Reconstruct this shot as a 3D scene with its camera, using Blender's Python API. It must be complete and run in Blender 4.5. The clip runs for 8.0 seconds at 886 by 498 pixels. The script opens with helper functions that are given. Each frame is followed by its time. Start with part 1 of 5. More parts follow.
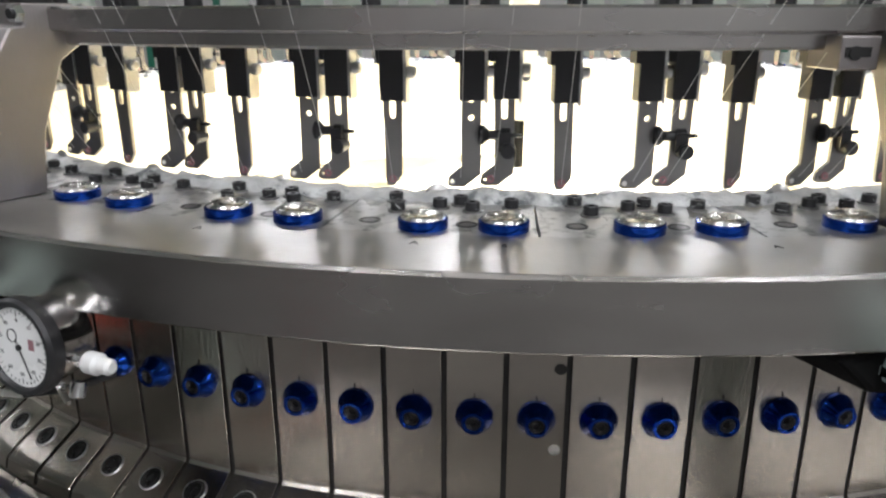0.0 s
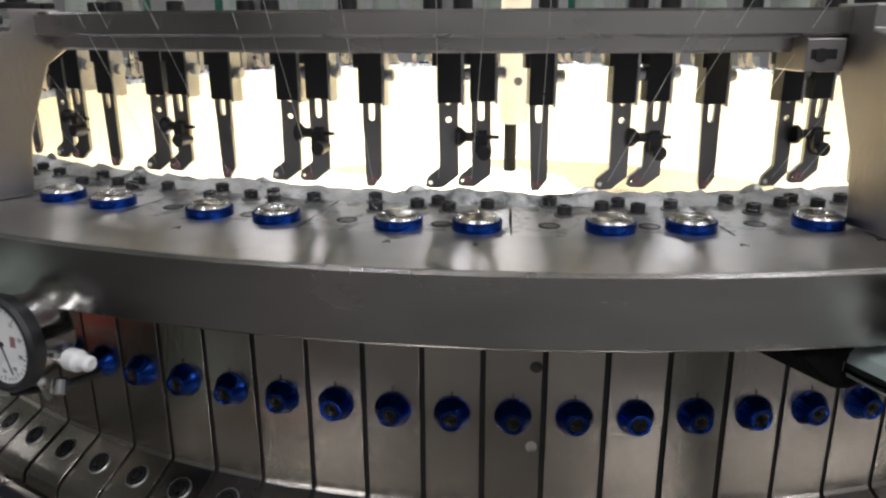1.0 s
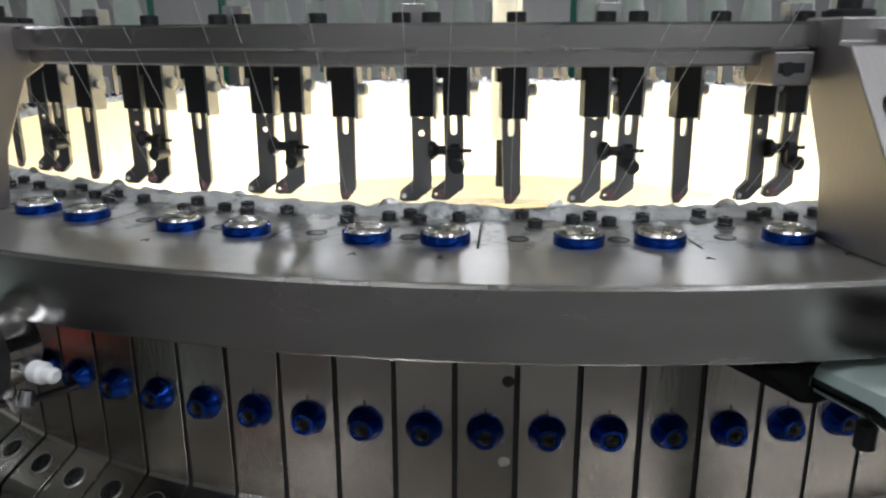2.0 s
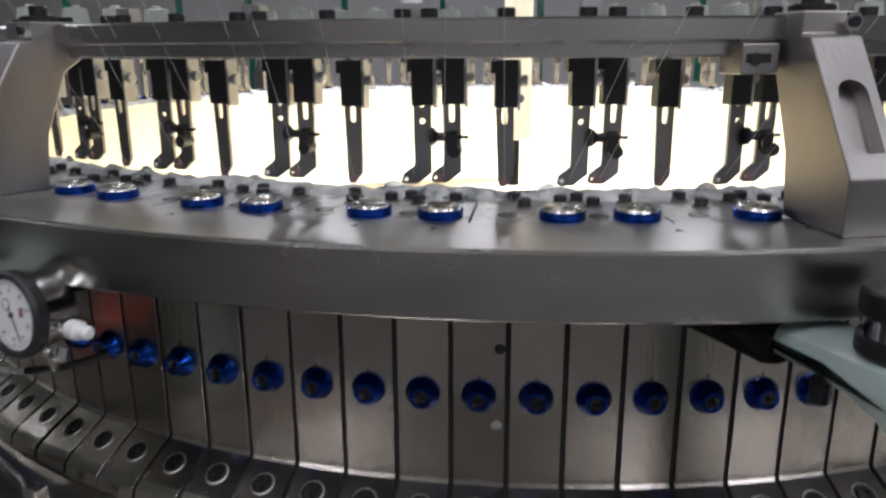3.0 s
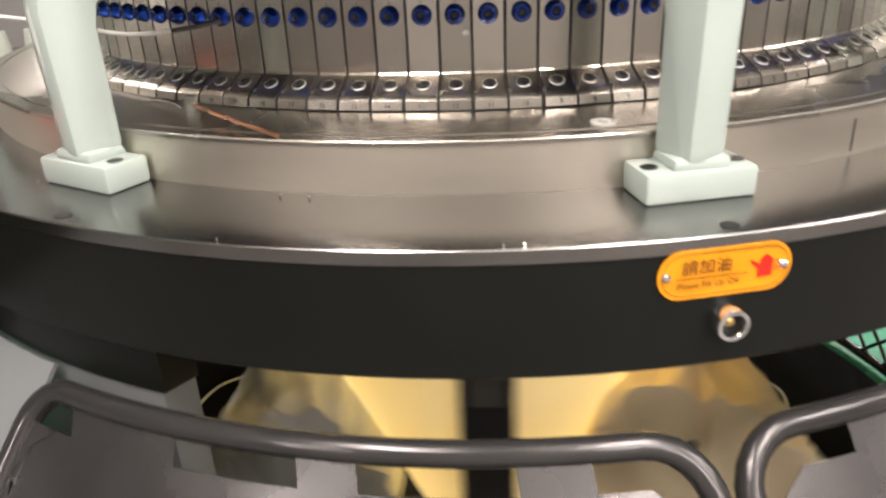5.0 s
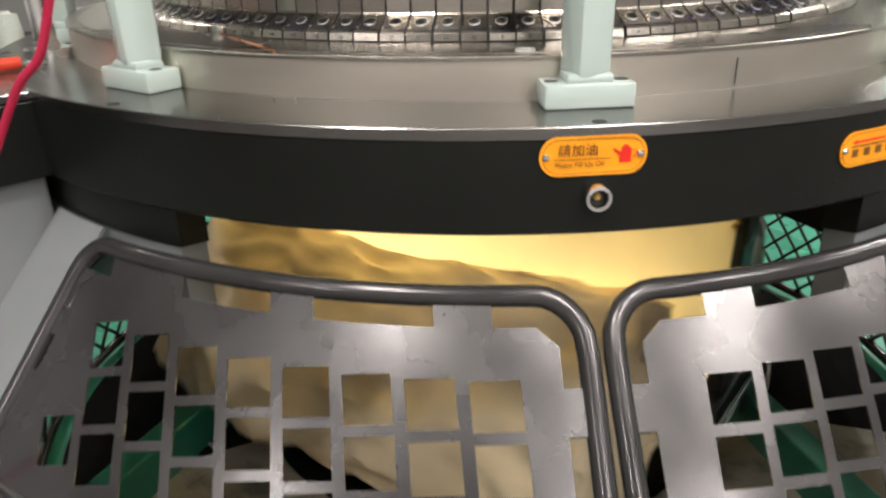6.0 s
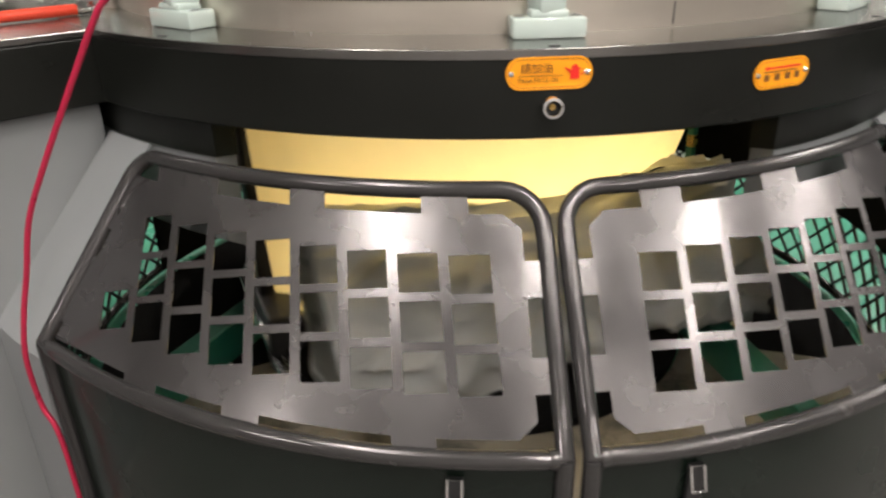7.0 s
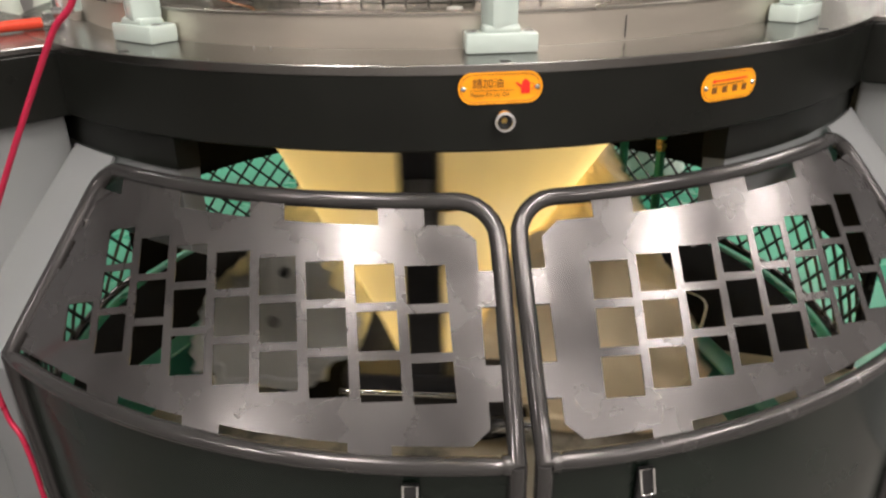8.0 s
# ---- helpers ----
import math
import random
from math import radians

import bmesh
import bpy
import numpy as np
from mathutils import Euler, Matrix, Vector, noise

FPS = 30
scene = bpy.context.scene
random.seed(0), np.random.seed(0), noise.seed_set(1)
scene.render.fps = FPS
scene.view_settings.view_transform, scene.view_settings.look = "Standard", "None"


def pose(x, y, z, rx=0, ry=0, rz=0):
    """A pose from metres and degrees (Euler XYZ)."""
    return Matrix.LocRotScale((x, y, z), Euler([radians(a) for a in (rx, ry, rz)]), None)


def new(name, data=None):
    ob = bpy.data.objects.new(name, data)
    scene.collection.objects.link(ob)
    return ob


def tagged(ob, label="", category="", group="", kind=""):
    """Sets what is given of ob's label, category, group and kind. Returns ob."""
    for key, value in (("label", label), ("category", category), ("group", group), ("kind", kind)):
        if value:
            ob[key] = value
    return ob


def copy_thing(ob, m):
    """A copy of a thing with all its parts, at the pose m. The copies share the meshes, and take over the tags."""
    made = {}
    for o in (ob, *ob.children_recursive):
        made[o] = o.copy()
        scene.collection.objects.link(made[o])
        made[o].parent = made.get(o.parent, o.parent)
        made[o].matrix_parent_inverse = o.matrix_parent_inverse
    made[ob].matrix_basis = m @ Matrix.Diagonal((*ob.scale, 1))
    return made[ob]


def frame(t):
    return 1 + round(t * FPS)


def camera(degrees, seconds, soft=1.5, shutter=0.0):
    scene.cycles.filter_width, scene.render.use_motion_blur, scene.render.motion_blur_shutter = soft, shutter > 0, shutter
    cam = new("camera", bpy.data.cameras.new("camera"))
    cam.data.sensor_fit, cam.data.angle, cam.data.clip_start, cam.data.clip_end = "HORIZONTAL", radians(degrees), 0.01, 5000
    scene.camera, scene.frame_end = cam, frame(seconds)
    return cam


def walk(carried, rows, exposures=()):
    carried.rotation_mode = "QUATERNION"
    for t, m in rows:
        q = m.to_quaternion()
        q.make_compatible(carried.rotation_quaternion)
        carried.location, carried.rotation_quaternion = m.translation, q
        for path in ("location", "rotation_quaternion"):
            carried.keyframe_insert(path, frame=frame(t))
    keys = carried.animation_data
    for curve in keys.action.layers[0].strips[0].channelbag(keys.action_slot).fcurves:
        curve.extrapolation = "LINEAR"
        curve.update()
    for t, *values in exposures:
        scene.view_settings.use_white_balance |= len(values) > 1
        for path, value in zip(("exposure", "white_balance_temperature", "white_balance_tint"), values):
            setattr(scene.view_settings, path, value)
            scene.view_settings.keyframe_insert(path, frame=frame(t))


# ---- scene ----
# camera: a phone held by hand, drawn back from the ring and lowered
cam = camera(61.72, 8.0, soft=2.3, shutter=0.6)
ROWS = [
    # seconds, x, y, z, pitch, roll, yaw
    (0.0, 0.0007, 0.0004, 1.4003, -17.691, 0.061, -1.043),
    (0.5, 0.0128, -0.0119, 1.4018, -17.418, 0.530, -0.032),
    (1.0, 0.0163, -0.0079, 1.3992, -17.264, 0.223, -0.762),
    (1.5, 0.0201, -0.0016, 1.3976, -16.780, 0.247, -1.265),
    (2.8, 0.0569, -0.0382, 1.3924, -15.157, 0.196, 1.582),
    (3.2, 0.0449, -0.0665, 1.3816, -15.586, 0.505, 1.264),
    (3.5, 0.0381, -0.1080, 1.3714, -16.640, 0.736, 0.334),
    (4.0, 0.0136, -0.2148, 1.3372, -18.686, 1.340, -0.924),
    (4.5, 0.0122, -0.3669, 1.2912, -20.068, 1.692, -1.196),
    (4.8, 0.0239, -0.4255, 1.2701, -22.487, 1.855, -1.405),
    (5.0, 0.0388, -0.4612, 1.2714, -24.316, 2.423, -1.029),
    (5.2, 0.0650, -0.5008, 1.2545, -24.013, 2.148, -0.100),
    (6.3, 0.2038, -0.7778, 1.2272, -23.964, 1.268, 5.801),
    (6.5, 0.2090, -0.8202, 1.2290, -24.734, 1.240, 6.213),
    (7.0, 0.2317, -0.9532, 1.1994, -24.903, 1.026, 5.278),
    (7.5, 0.2805, -0.9727, 1.2213, -26.040, 1.878, 3.192),
    (8.0, 0.2812, -0.9647, 1.2229, -24.903, 1.069, 4.259),
]
walk(cam, [(t, pose(x, y, z, 90 + pitch, roll, yaw)) for t, x, y, z, pitch, roll, yaw in ROWS],
     exposures=[(0.0, -0.82, 6000, 13), (0.5, -1.08, 6000, 13), (1.0, -1.34, 6050, 14), (1.5, -1.36, 5850, 10), (2.8, -1.52, 5750, 14), (3.5, -0.54, 6350, 20), (4.0, 0.02, 6750, 21), (4.5, -0.28, 7250, 22), (5.0, 0.34, 7000, 17), (6.5, -0.04, 6650, 13), (7.0, 0.04, 6850, 15), (7.5, -0.08, 7000, 17), (8.0, 0.12, 6950, 16)])

# the machine's axis and its repeats
CX, CY = 0.128, 1.120
PITCH = 360 / 126
BLOCK0 = -95.10
SET = 3 * PITCH
Z_BED, Z_GEAR, Z_RIM = 1.0155, 1.072, 1.293
AXIS = pose(CX, CY, 0)


def polar(r, a, z):
    return Vector((CX + r * math.cos(radians(a)), CY + r * math.sin(radians(a)), z))


# ---- world and light: a factory hall under rows of fluorescent fittings ----
world = bpy.data.worlds.new("hall_air")
scene.world = world
world.use_nodes = True
world.node_tree.nodes["Background"].inputs[0].default_value = (0.75, 0.8, 0.85, 1)
world.node_tree.nodes["Background"].inputs[1].default_value = 0.05

CEILING = 3.6
LAMPS = [(1.7, -3.4), (-0.70, -1.0), (1.05, -1.0), (4.7, 0.5), (3.4, -3.4), (2.9, -1.0), (3.4, 2.2), (-3.0, 2.2), (-2.6, 5.4), (-1.1, 5.4), (0.3, 5.4), (1.9, 5.4), (3.4, 5.4), (-2.6, -3.4)]


def area(name, m, sx, sy, power, colour):
    data = bpy.data.lights.new(name, "AREA")
    data.shape, data.size, data.size_y, data.energy, data.color = "RECTANGLE", sx, sy, power, colour
    ob = new(name, data)
    ob.matrix_basis = m
    return ob


for lx, ly in LAMPS:
    area("fluorescent_light", pose(lx, ly, CEILING - 0.32), 0.16, 1.3, 56, (1.0, 0.975, 0.94))
# an added lamp, out of view, that brightens the open fabric tube from above
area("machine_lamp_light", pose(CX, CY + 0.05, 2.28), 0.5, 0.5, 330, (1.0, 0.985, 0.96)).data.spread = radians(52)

# ---- materials ----


def material(name, colour, rough=0.5, metal=0.0, vary=0.12, scale=12.0, bump=0.0, bump_scale=200.0, coat=0.0,
             stretch=(1, 1, 1), rough_vary=0.1, random_vary=0.0, stain=None, stain_scale=5.0, stain_at=0.6, spec=0.5, turned=0.0):
    mat = bpy.data.materials.new(name)
    mat.use_nodes = True
    nt = mat.node_tree
    n, l = nt.nodes, nt.links
    b = n["Principled BSDF"]
    b.inputs["Metallic"].default_value = metal
    b.inputs["Coat Weight"].default_value = coat
    b.inputs["Specular IOR Level"].default_value = spec
    if turned:
        tan = n.new("ShaderNodeTangent")
        tan.direction_type, tan.axis = "RADIAL", "Z"
        b.inputs["Anisotropic"].default_value = turned
        l.new(tan.outputs[0], b.inputs["Tangent"])
    tc = n.new("ShaderNodeTexCoord")
    mp = n.new("ShaderNodeMapping")
    mp.inputs["Scale"].default_value = stretch
    l.new(tc.outputs["Object"], mp.inputs["Vector"])
    big = n.new("ShaderNodeTexNoise")
    big.inputs["Scale"].default_value, big.inputs["Detail"].default_value = scale, 5
    l.new(mp.outputs[0], big.inputs["Vector"])
    fine = n.new("ShaderNodeTexNoise")
    fine.inputs["Scale"].default_value, fine.inputs["Detail"].default_value = bump_scale, 3
    l.new(mp.outputs[0], fine.inputs["Vector"])
    rampc = n.new("ShaderNodeMapRange")
    rampc.inputs[1].default_value, rampc.inputs[2].default_value = 0.3, 0.7
    rampc.inputs[3].default_value, rampc.inputs[4].default_value = 1 - vary, 1 + vary
    l.new(big.outputs[0], rampc.inputs[0])
    fac = rampc.outputs[0]
    if random_vary:
        info = n.new("ShaderNodeObjectInfo")
        mr = n.new("ShaderNodeMapRange")
        mr.inputs[3].default_value, mr.inputs[4].default_value = 1 - random_vary, 1 + random_vary
        l.new(info.outputs["Random"], mr.inputs[0])
        mu = n.new("ShaderNodeMath")
        mu.operation = "MULTIPLY"
        l.new(fac, mu.inputs[0]), l.new(mr.outputs[0], mu.inputs[1])
        fac = mu.outputs[0]
    mul = n.new("ShaderNodeVectorMath")
    mul.operation = "SCALE"
    mul.inputs[0].default_value = colour
    l.new(fac, mul.inputs["Scale"])
    out = mul.outputs[0]
    if stain:
        sn = n.new("ShaderNodeTexNoise")
        sn.inputs["Scale"].default_value, sn.inputs["Detail"].default_value = stain_scale, 8
        sn.inputs["Roughness"].default_value = 0.65
        l.new(tc.outputs["Object"], sn.inputs["Vector"])
        sr = n.new("ShaderNodeMapRange")
        sr.inputs[1].default_value, sr.inputs[2].default_value = stain_at, stain_at + 0.12
        l.new(sn.outputs[0], sr.inputs[0])
        mix = n.new("ShaderNodeMix")
        mix.data_type = "RGBA"
        mix.inputs[7].default_value = (*stain, 1)
        l.new(sr.outputs[0], mix.inputs[0]), l.new(out, mix.inputs[6])
        out = mix.outputs[2]
    l.new(out, b.inputs["Base Color"])
    rr = n.new("ShaderNodeMapRange")
    rr.inputs[1].default_value, rr.inputs[2].default_value = 0.3, 0.7
    rr.inputs[3].default_value, rr.inputs[4].default_value = max(0.03, rough - rough_vary), rough + rough_vary
    l.new(big.outputs[0], rr.inputs[0])
    l.new(rr.outputs[0], b.inputs["Roughness"])
    if bump:
        bm_ = n.new("ShaderNodeBump")
        bm_.inputs["Strength"].default_value, bm_.inputs["Distance"].default_value = bump, 0.001
        l.new(fine.outputs[0], bm_.inputs["Height"])
        l.new(bm_.outputs[0], b.inputs["Normal"])
    return mat


STEEL_RIM = material("brushed_rim_steel", (0.46, 0.445, 0.425), 0.24, 1.0, 0.16, 6, 0.08, 500, stretch=(1, 1, 3), rough_vary=0.09, turned=0.35)
# Duller than the rim, and lighter to paint in the ceiling's reflection.
STEEL_TOP = material("dull_rim_top_steel", (0.54, 0.535, 0.52), 0.38, 1.0, 0.12, 25, 0.15, 400, rough_vary=0.06, stain=(0.52, 0.51, 0.49), stain_scale=30, stain_at=0.6)
STEEL_GEAR = material("turned_steel", (0.47, 0.445, 0.405), 0.27, 1.0, 0.08, 2.5, 0.05, 500, rough_vary=0.03, turned=0.6)
# Satin finish; base raised above the ring's top to paint in bright reflections.
STEEL_SATIN = material("satin_ring_steel", (0.62, 0.575, 0.505), 0.42, 1.0, 0.07, 3, 0.08, 500, stretch=(1, 1, 6), rough_vary=0.03)
STEEL_BED = material("ground_bed_steel", (0.28, 0.273, 0.266), 0.23, 1.0, 0.10, 3, 0.06, 300, rough_vary=0.05, turned=0.5)
STEEL_BLOCK = material("ground_cam_steel", (0.50, 0.465, 0.415), 0.26, 1.0, 0.14, 14, 0.15, 420, stretch=(1, 1, 0.22), random_vary=0.20, rough_vary=0.08,
                       stain=(0.30, 0.26, 0.22), stain_scale=16, stain_at=0.66)
STEEL_PLATE = material("oiled_plate_steel", (0.56, 0.56, 0.55), 0.42, 1.0, 0.15, 20, 0.2, 350, rough_vary=0.1, random_vary=0.08, stain=(0.27, 0.28, 0.27), stain_scale=55, stain_at=0.51)
STEEL_BLADE = material("feeder_blade_steel", (0.24, 0.235, 0.23), 0.40, 1.0, 0.1, 40, 0.1, 500)
STEEL_BRACKET = material("machined_bracket_steel", (0.34, 0.32, 0.31), 0.45, 1.0, 0.1, 16, 0.2, 400, stretch=(1, 1, 0.3))
CAP_STEEL = material("bright_cap_steel", (0.66, 0.67, 0.68), 0.22, 1.0, 0.2, 90, 0.2, 300, rough_vary=0.1, stain=(0.22, 0.22, 0.22), stain_scale=120, stain_at=0.56)
CHROME = material("polished_chrome", (0.8, 0.8, 0.8), 0.12, 1.0, 0.05, 20, rough_vary=0.04)
BLUE = material("blue_anodised_aluminium", (0.007, 0.040, 0.26), 0.17, 0.9, 0.15, 60, 0.05, 600, rough_vary=0.05)
BLACK_OXIDE = material("black_oxide_steel", (0.022, 0.022, 0.023), 0.38, 0.3, 0.2, 60, rough_vary=0.1)
BLACK_PLASTIC = material("black_plastic", (0.012, 0.012, 0.013), 0.42, 0.0, 0.2, 30, 0.1, 500)
# Near-black for oily gaps, holes and the shade painted into recesses.
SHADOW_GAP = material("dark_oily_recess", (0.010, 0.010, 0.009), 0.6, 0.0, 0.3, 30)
# Flat black for black parts and for sheets standing in for interior shade.
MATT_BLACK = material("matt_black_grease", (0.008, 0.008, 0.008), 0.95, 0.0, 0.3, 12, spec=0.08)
SCREW_STEEL = material("oiled_black_screw", (0.055, 0.054, 0.052), 0.33, 0.9, 0.25, 90, rough_vary=0.1)
BED_BLACK = material("black_satin_paint", (0.0070, 0.0078, 0.0066), 0.36, 0.0, 0.15, 6, 0.15, 260, spec=0.24)
PAINT_GREEN = material("pale_grey_green_enamel", (0.42, 0.50, 0.465), 0.20, 0.0, 0.04, 8, 0.12, 90, coat=0.6, rough_vary=0.05)
PAINT_GREY = material("light_grey_panel_paint", (0.215, 0.226, 0.230), 0.42, 0.0, 0.08, 3, 0.15, 300)
DOOR_GREY = material("grey_metallic_sheet", (0.118, 0.113, 0.114), 0.26, 0.78, 0.08, 10, 0.07, 320, rough_vary=0.05)
TUBE_GREY = material("dark_grey_tube_enamel", (0.066, 0.064, 0.064), 0.22, 0.6, 0.1, 10, 0.1, 300, rough_vary=0.06)
SKIRT = material("dark_skirt_paint", (0.008, 0.013, 0.010), 0.22, 0.0, 0.15, 4, 0.1, 200, spec=0.27)
WHITE_PLASTIC = material("white_plastic", (0.78, 0.78, 0.76), 0.4, 0.0, 0.04, 30)
ORANGE = material("orange_sign_enamel", (0.90, 0.34, 0.008), 0.35, 0.0, 0.05, 40)
SIGN_BROWN = material("sign_brown_ink", (0.16, 0.06, 0.01), 0.5)
SIGN_RED = material("sign_red_ink", (0.75, 0.02, 0.012), 0.4)
BRASS = material("brass", (0.55, 0.36, 0.12), 0.3, 1.0, 0.2, 60)
COPPER = material("copper", (0.45, 0.21, 0.12), 0.32, 1.0, 0.25, 40)
GREEN_STEEL = material("green_machine_enamel", (0.018, 0.16, 0.105), 0.35, 0.0, 0.15, 8, coat=0.2)
FLOOR_GREEN = material("green_epoxy_floor", (0.035, 0.30, 0.19), 0.30, 0.0, 0.12, 2.5, 0.1, 60, stain=(0.05, 0.20, 0.14), stain_scale=1.5, stain_at=0.6)
# Dark blotches are added to vary the floor's reflection in the cam blocks.
FLOOR_GREY = material("grey_concrete_floor", (0.17, 0.163, 0.155), 0.5, 0.0, 0.30, 1.1, 0.2, 80, stain=(0.07, 0.065, 0.06), stain_scale=1.1, stain_at=0.58)
WALL = material("painted_wall", (0.52, 0.51, 0.50), 0.7, 0.0, 0.06, 1.2, 0.2, 90)
CEIL = material("ceiling_sheet", (0.45, 0.445, 0.44), 0.7, 0.0, 0.08, 1.0)
RED_RUBBER = material("red_cable_sheath", (0.42, 0.012, 0.05), 0.35, 0.0, 0.1, 30)
RED_HANDLE = material("red_tool_grip", (0.62, 0.05, 0.02), 0.35, 0.0, 0.1, 20)
YARN = material("white_yarn", (0.75, 0.74, 0.70), 0.8, 0.0, 0.05, 100)
CONE_YARN = material("wound_yarn", (0.72, 0.71, 0.66), 0.85, 0.0, 0.08, 30, 0.4, 700, stretch=(1, 1, 6))
LINT = material("grey_lint", (0.50, 0.51, 0.50), 0.95, 0.0, 0.35, 60, 0.8, 600, stain=(0.13, 0.14, 0.14), stain_scale=38, stain_at=0.52)
PINK_CERAMIC = material("pink_ceramic", (0.34, 0.17, 0.19), 0.3)
DUSTY = material("dusty_base_paint", (0.30, 0.27, 0.21), 0.6, 0.0, 0.3, 6, 0.3, 90, stain=(0.10, 0.10, 0.085), stain_scale=5, stain_at=0.52)
DIAL_WHITE = material("dial_white", (0.82, 0.82, 0.80), 0.25, 0.0, 0.02, 20, coat=0.4)
HOSE = material("clear_hose", (0.55, 0.55, 0.52), 0.2, 0.0, 0.1, 40)


def cloth(name, colour, through_colour, mix):
    mat = material(name, colour, 0.9, 0.0, 0.07, 6, 0.5, 500, stretch=(1, 1, 0.25), rough_vary=0.02)
    n, l = mat.node_tree.nodes, mat.node_tree.links
    tr = n.new("ShaderNodeBsdfTranslucent")
    tr.inputs[0].default_value = (*through_colour, 1)
    mx = n.new("ShaderNodeMixShader")
    mx.inputs[0].default_value = mix
    l.new(n["Principled BSDF"].outputs[0], mx.inputs[1]), l.new(tr.outputs[0], mx.inputs[2])
    l.new(mx.outputs[0], n["Material Output"].inputs[0])
    return mat


FABRIC = cloth("yellow_knit_fabric", (0.80, 0.71, 0.48), (0.92, 0.70, 0.27), 0.034)
FABRIC_TAN = cloth("cream_rolled_fabric", (0.88, 0.74, 0.50), (0.7, 0.52, 0.28), 0.12)
FABRIC_PALE = cloth("pale_rolled_fabric", (0.53, 0.54, 0.52), (0.42, 0.40, 0.34), 0.1)
WHITE_CLOTH = cloth("white_cloth", (0.80, 0.80, 0.77), (0.5, 0.5, 0.45), 0.1)


def glow(name, colour, strength):
    mat = bpy.data.materials.new(name)
    mat.use_nodes = True
    b = mat.node_tree.nodes["Principled BSDF"]
    b.inputs["Base Color"].default_value = (0.8, 0.8, 0.8, 1)
    b.inputs["Emission Color"].default_value = (*colour, 1)
    b.inputs["Emission Strength"].default_value = strength
    return mat


LAMP_GLOW = glow("lamp_diffuser", (1, 0.98, 0.93), 9.0)

# ---- mesh helpers ----


def mesh_of(bm, name, mat, smooth=None):
    bmesh.ops.recalc_face_normals(bm, faces=bm.faces)
    me = bpy.data.meshes.new(name)
    if smooth:
        for f in bm.faces:
            f.smooth = True
        for e in bm.edges:
            e.smooth = len(e.link_faces) == 2 and e.calc_face_angle(0) < radians(smooth)
    bm.to_mesh(me)
    bm.free()
    me.materials.append(mat)
    return me


def part(name, bm, mat, parent, label="", smooth=None, m=None):
    ob = new(name, mesh_of(bm, name, mat, smooth))
    if parent is not None:
        ob.parent = parent
    if m is not None:
        ob.matrix_basis = m
    return tagged(ob, label) if label else ob


def again(ob, m, parent=None):
    """One more piece on the same mesh."""
    c = new(ob.name.split(".")[0], ob.data)
    c.parent = parent if parent is not None else ob.parent
    c.matrix_basis = m
    return c


def thing(name, label, category, m=None, group="", kind=""):
    ob = new(name)
    ob.empty_display_size = 0.02
    if m is not None:
        ob.matrix_basis = m
    return tagged(ob, label, category, group, kind)


def turn(a):
    return pose(0, 0, 0, 0, 0, a)


def add_box(bm, x0, x1, y0, y1, z0, z1, bevel=0.0, m=None):
    v = [bm.verts.new((x, y, z)) for x in (x0, x1) for y in (y0, y1) for z in (z0, z1)]
    fs = [bm.faces.new([v[i] for i in q]) for q in ((0, 1, 3, 2), (4, 6, 7, 5), (0, 4, 5, 1), (2, 3, 7, 6), (0, 2, 6, 4), (1, 5, 7, 3))]
    if bevel:
        es = list({e for f in fs for e in f.edges})
        out = bmesh.ops.bevel(bm, geom=es, offset=bevel, segments=2, affect="EDGES", profile=0.5)
        v = list({w for f in out["faces"] for w in f.verts} | {w for w in v if w.is_valid})
    if m is not None:
        bmesh.ops.transform(bm, matrix=m, verts=[w for w in v if w.is_valid])
    return bm


def box(x0, x1, y0, y1, z0, z1, bevel=0.0, m=None):
    return add_box(bmesh.new(), x0, x1, y0, y1, z0, z1, bevel, m)


def add_lathe(bm, profile, a0=0.0, a1=360.0, n=180, m=None):
    """Turns a closed profile of (r, z) about the z axis."""
    full = abs(a1 - a0) >= 360
    count = n if full else n + 1
    rings = []
    for i in range(count):
        a = radians(a0 + (a1 - a0) * i / n)
        ring = [bm.verts.new((r * math.cos(a), r * math.sin(a), z)) for r, z in profile]
        rings.append(ring)
    k = len(profile)
    for i in range(n):
        p, q = rings[i], rings[(i + 1) % count]
        for j in range(k):
            bm.faces.new((p[j], q[j], q[(j + 1) % k], p[(j + 1) % k]))
    if not full:
        bm.faces.new(rings[0]), bm.faces.new(rings[-1])
    if m is not None:
        bmesh.ops.transform(bm, matrix=m, verts=[w for r in rings for w in r])
    return bm


def lathe(profile, a0=0.0, a1=360.0, n=180, m=None):
    return add_lathe(bmesh.new(), profile, a0, a1, n, m)


def add_spin(bm, profile, n=20, m=None):
    """Turns an open profile of (r, z), closed by caps at both ends."""
    rings = [[bm.verts.new((r * math.cos(2 * math.pi * i / n), r * math.sin(2 * math.pi * i / n), z)) for i in range(n)] for r, z in profile]
    for p, q in zip(rings, rings[1:]):
        for i in range(n):
            bm.faces.new((p[i], p[(i + 1) % n], q[(i + 1) % n], q[i]))
    bm.faces.new(rings[0][::-1]), bm.faces.new(rings[-1])
    if m is not None:
        bmesh.ops.transform(bm, matrix=m, verts=[w for r in rings for w in r])
    return bm


def spin(profile, n=20, m=None):
    return add_spin(bmesh.new(), profile, n, m)


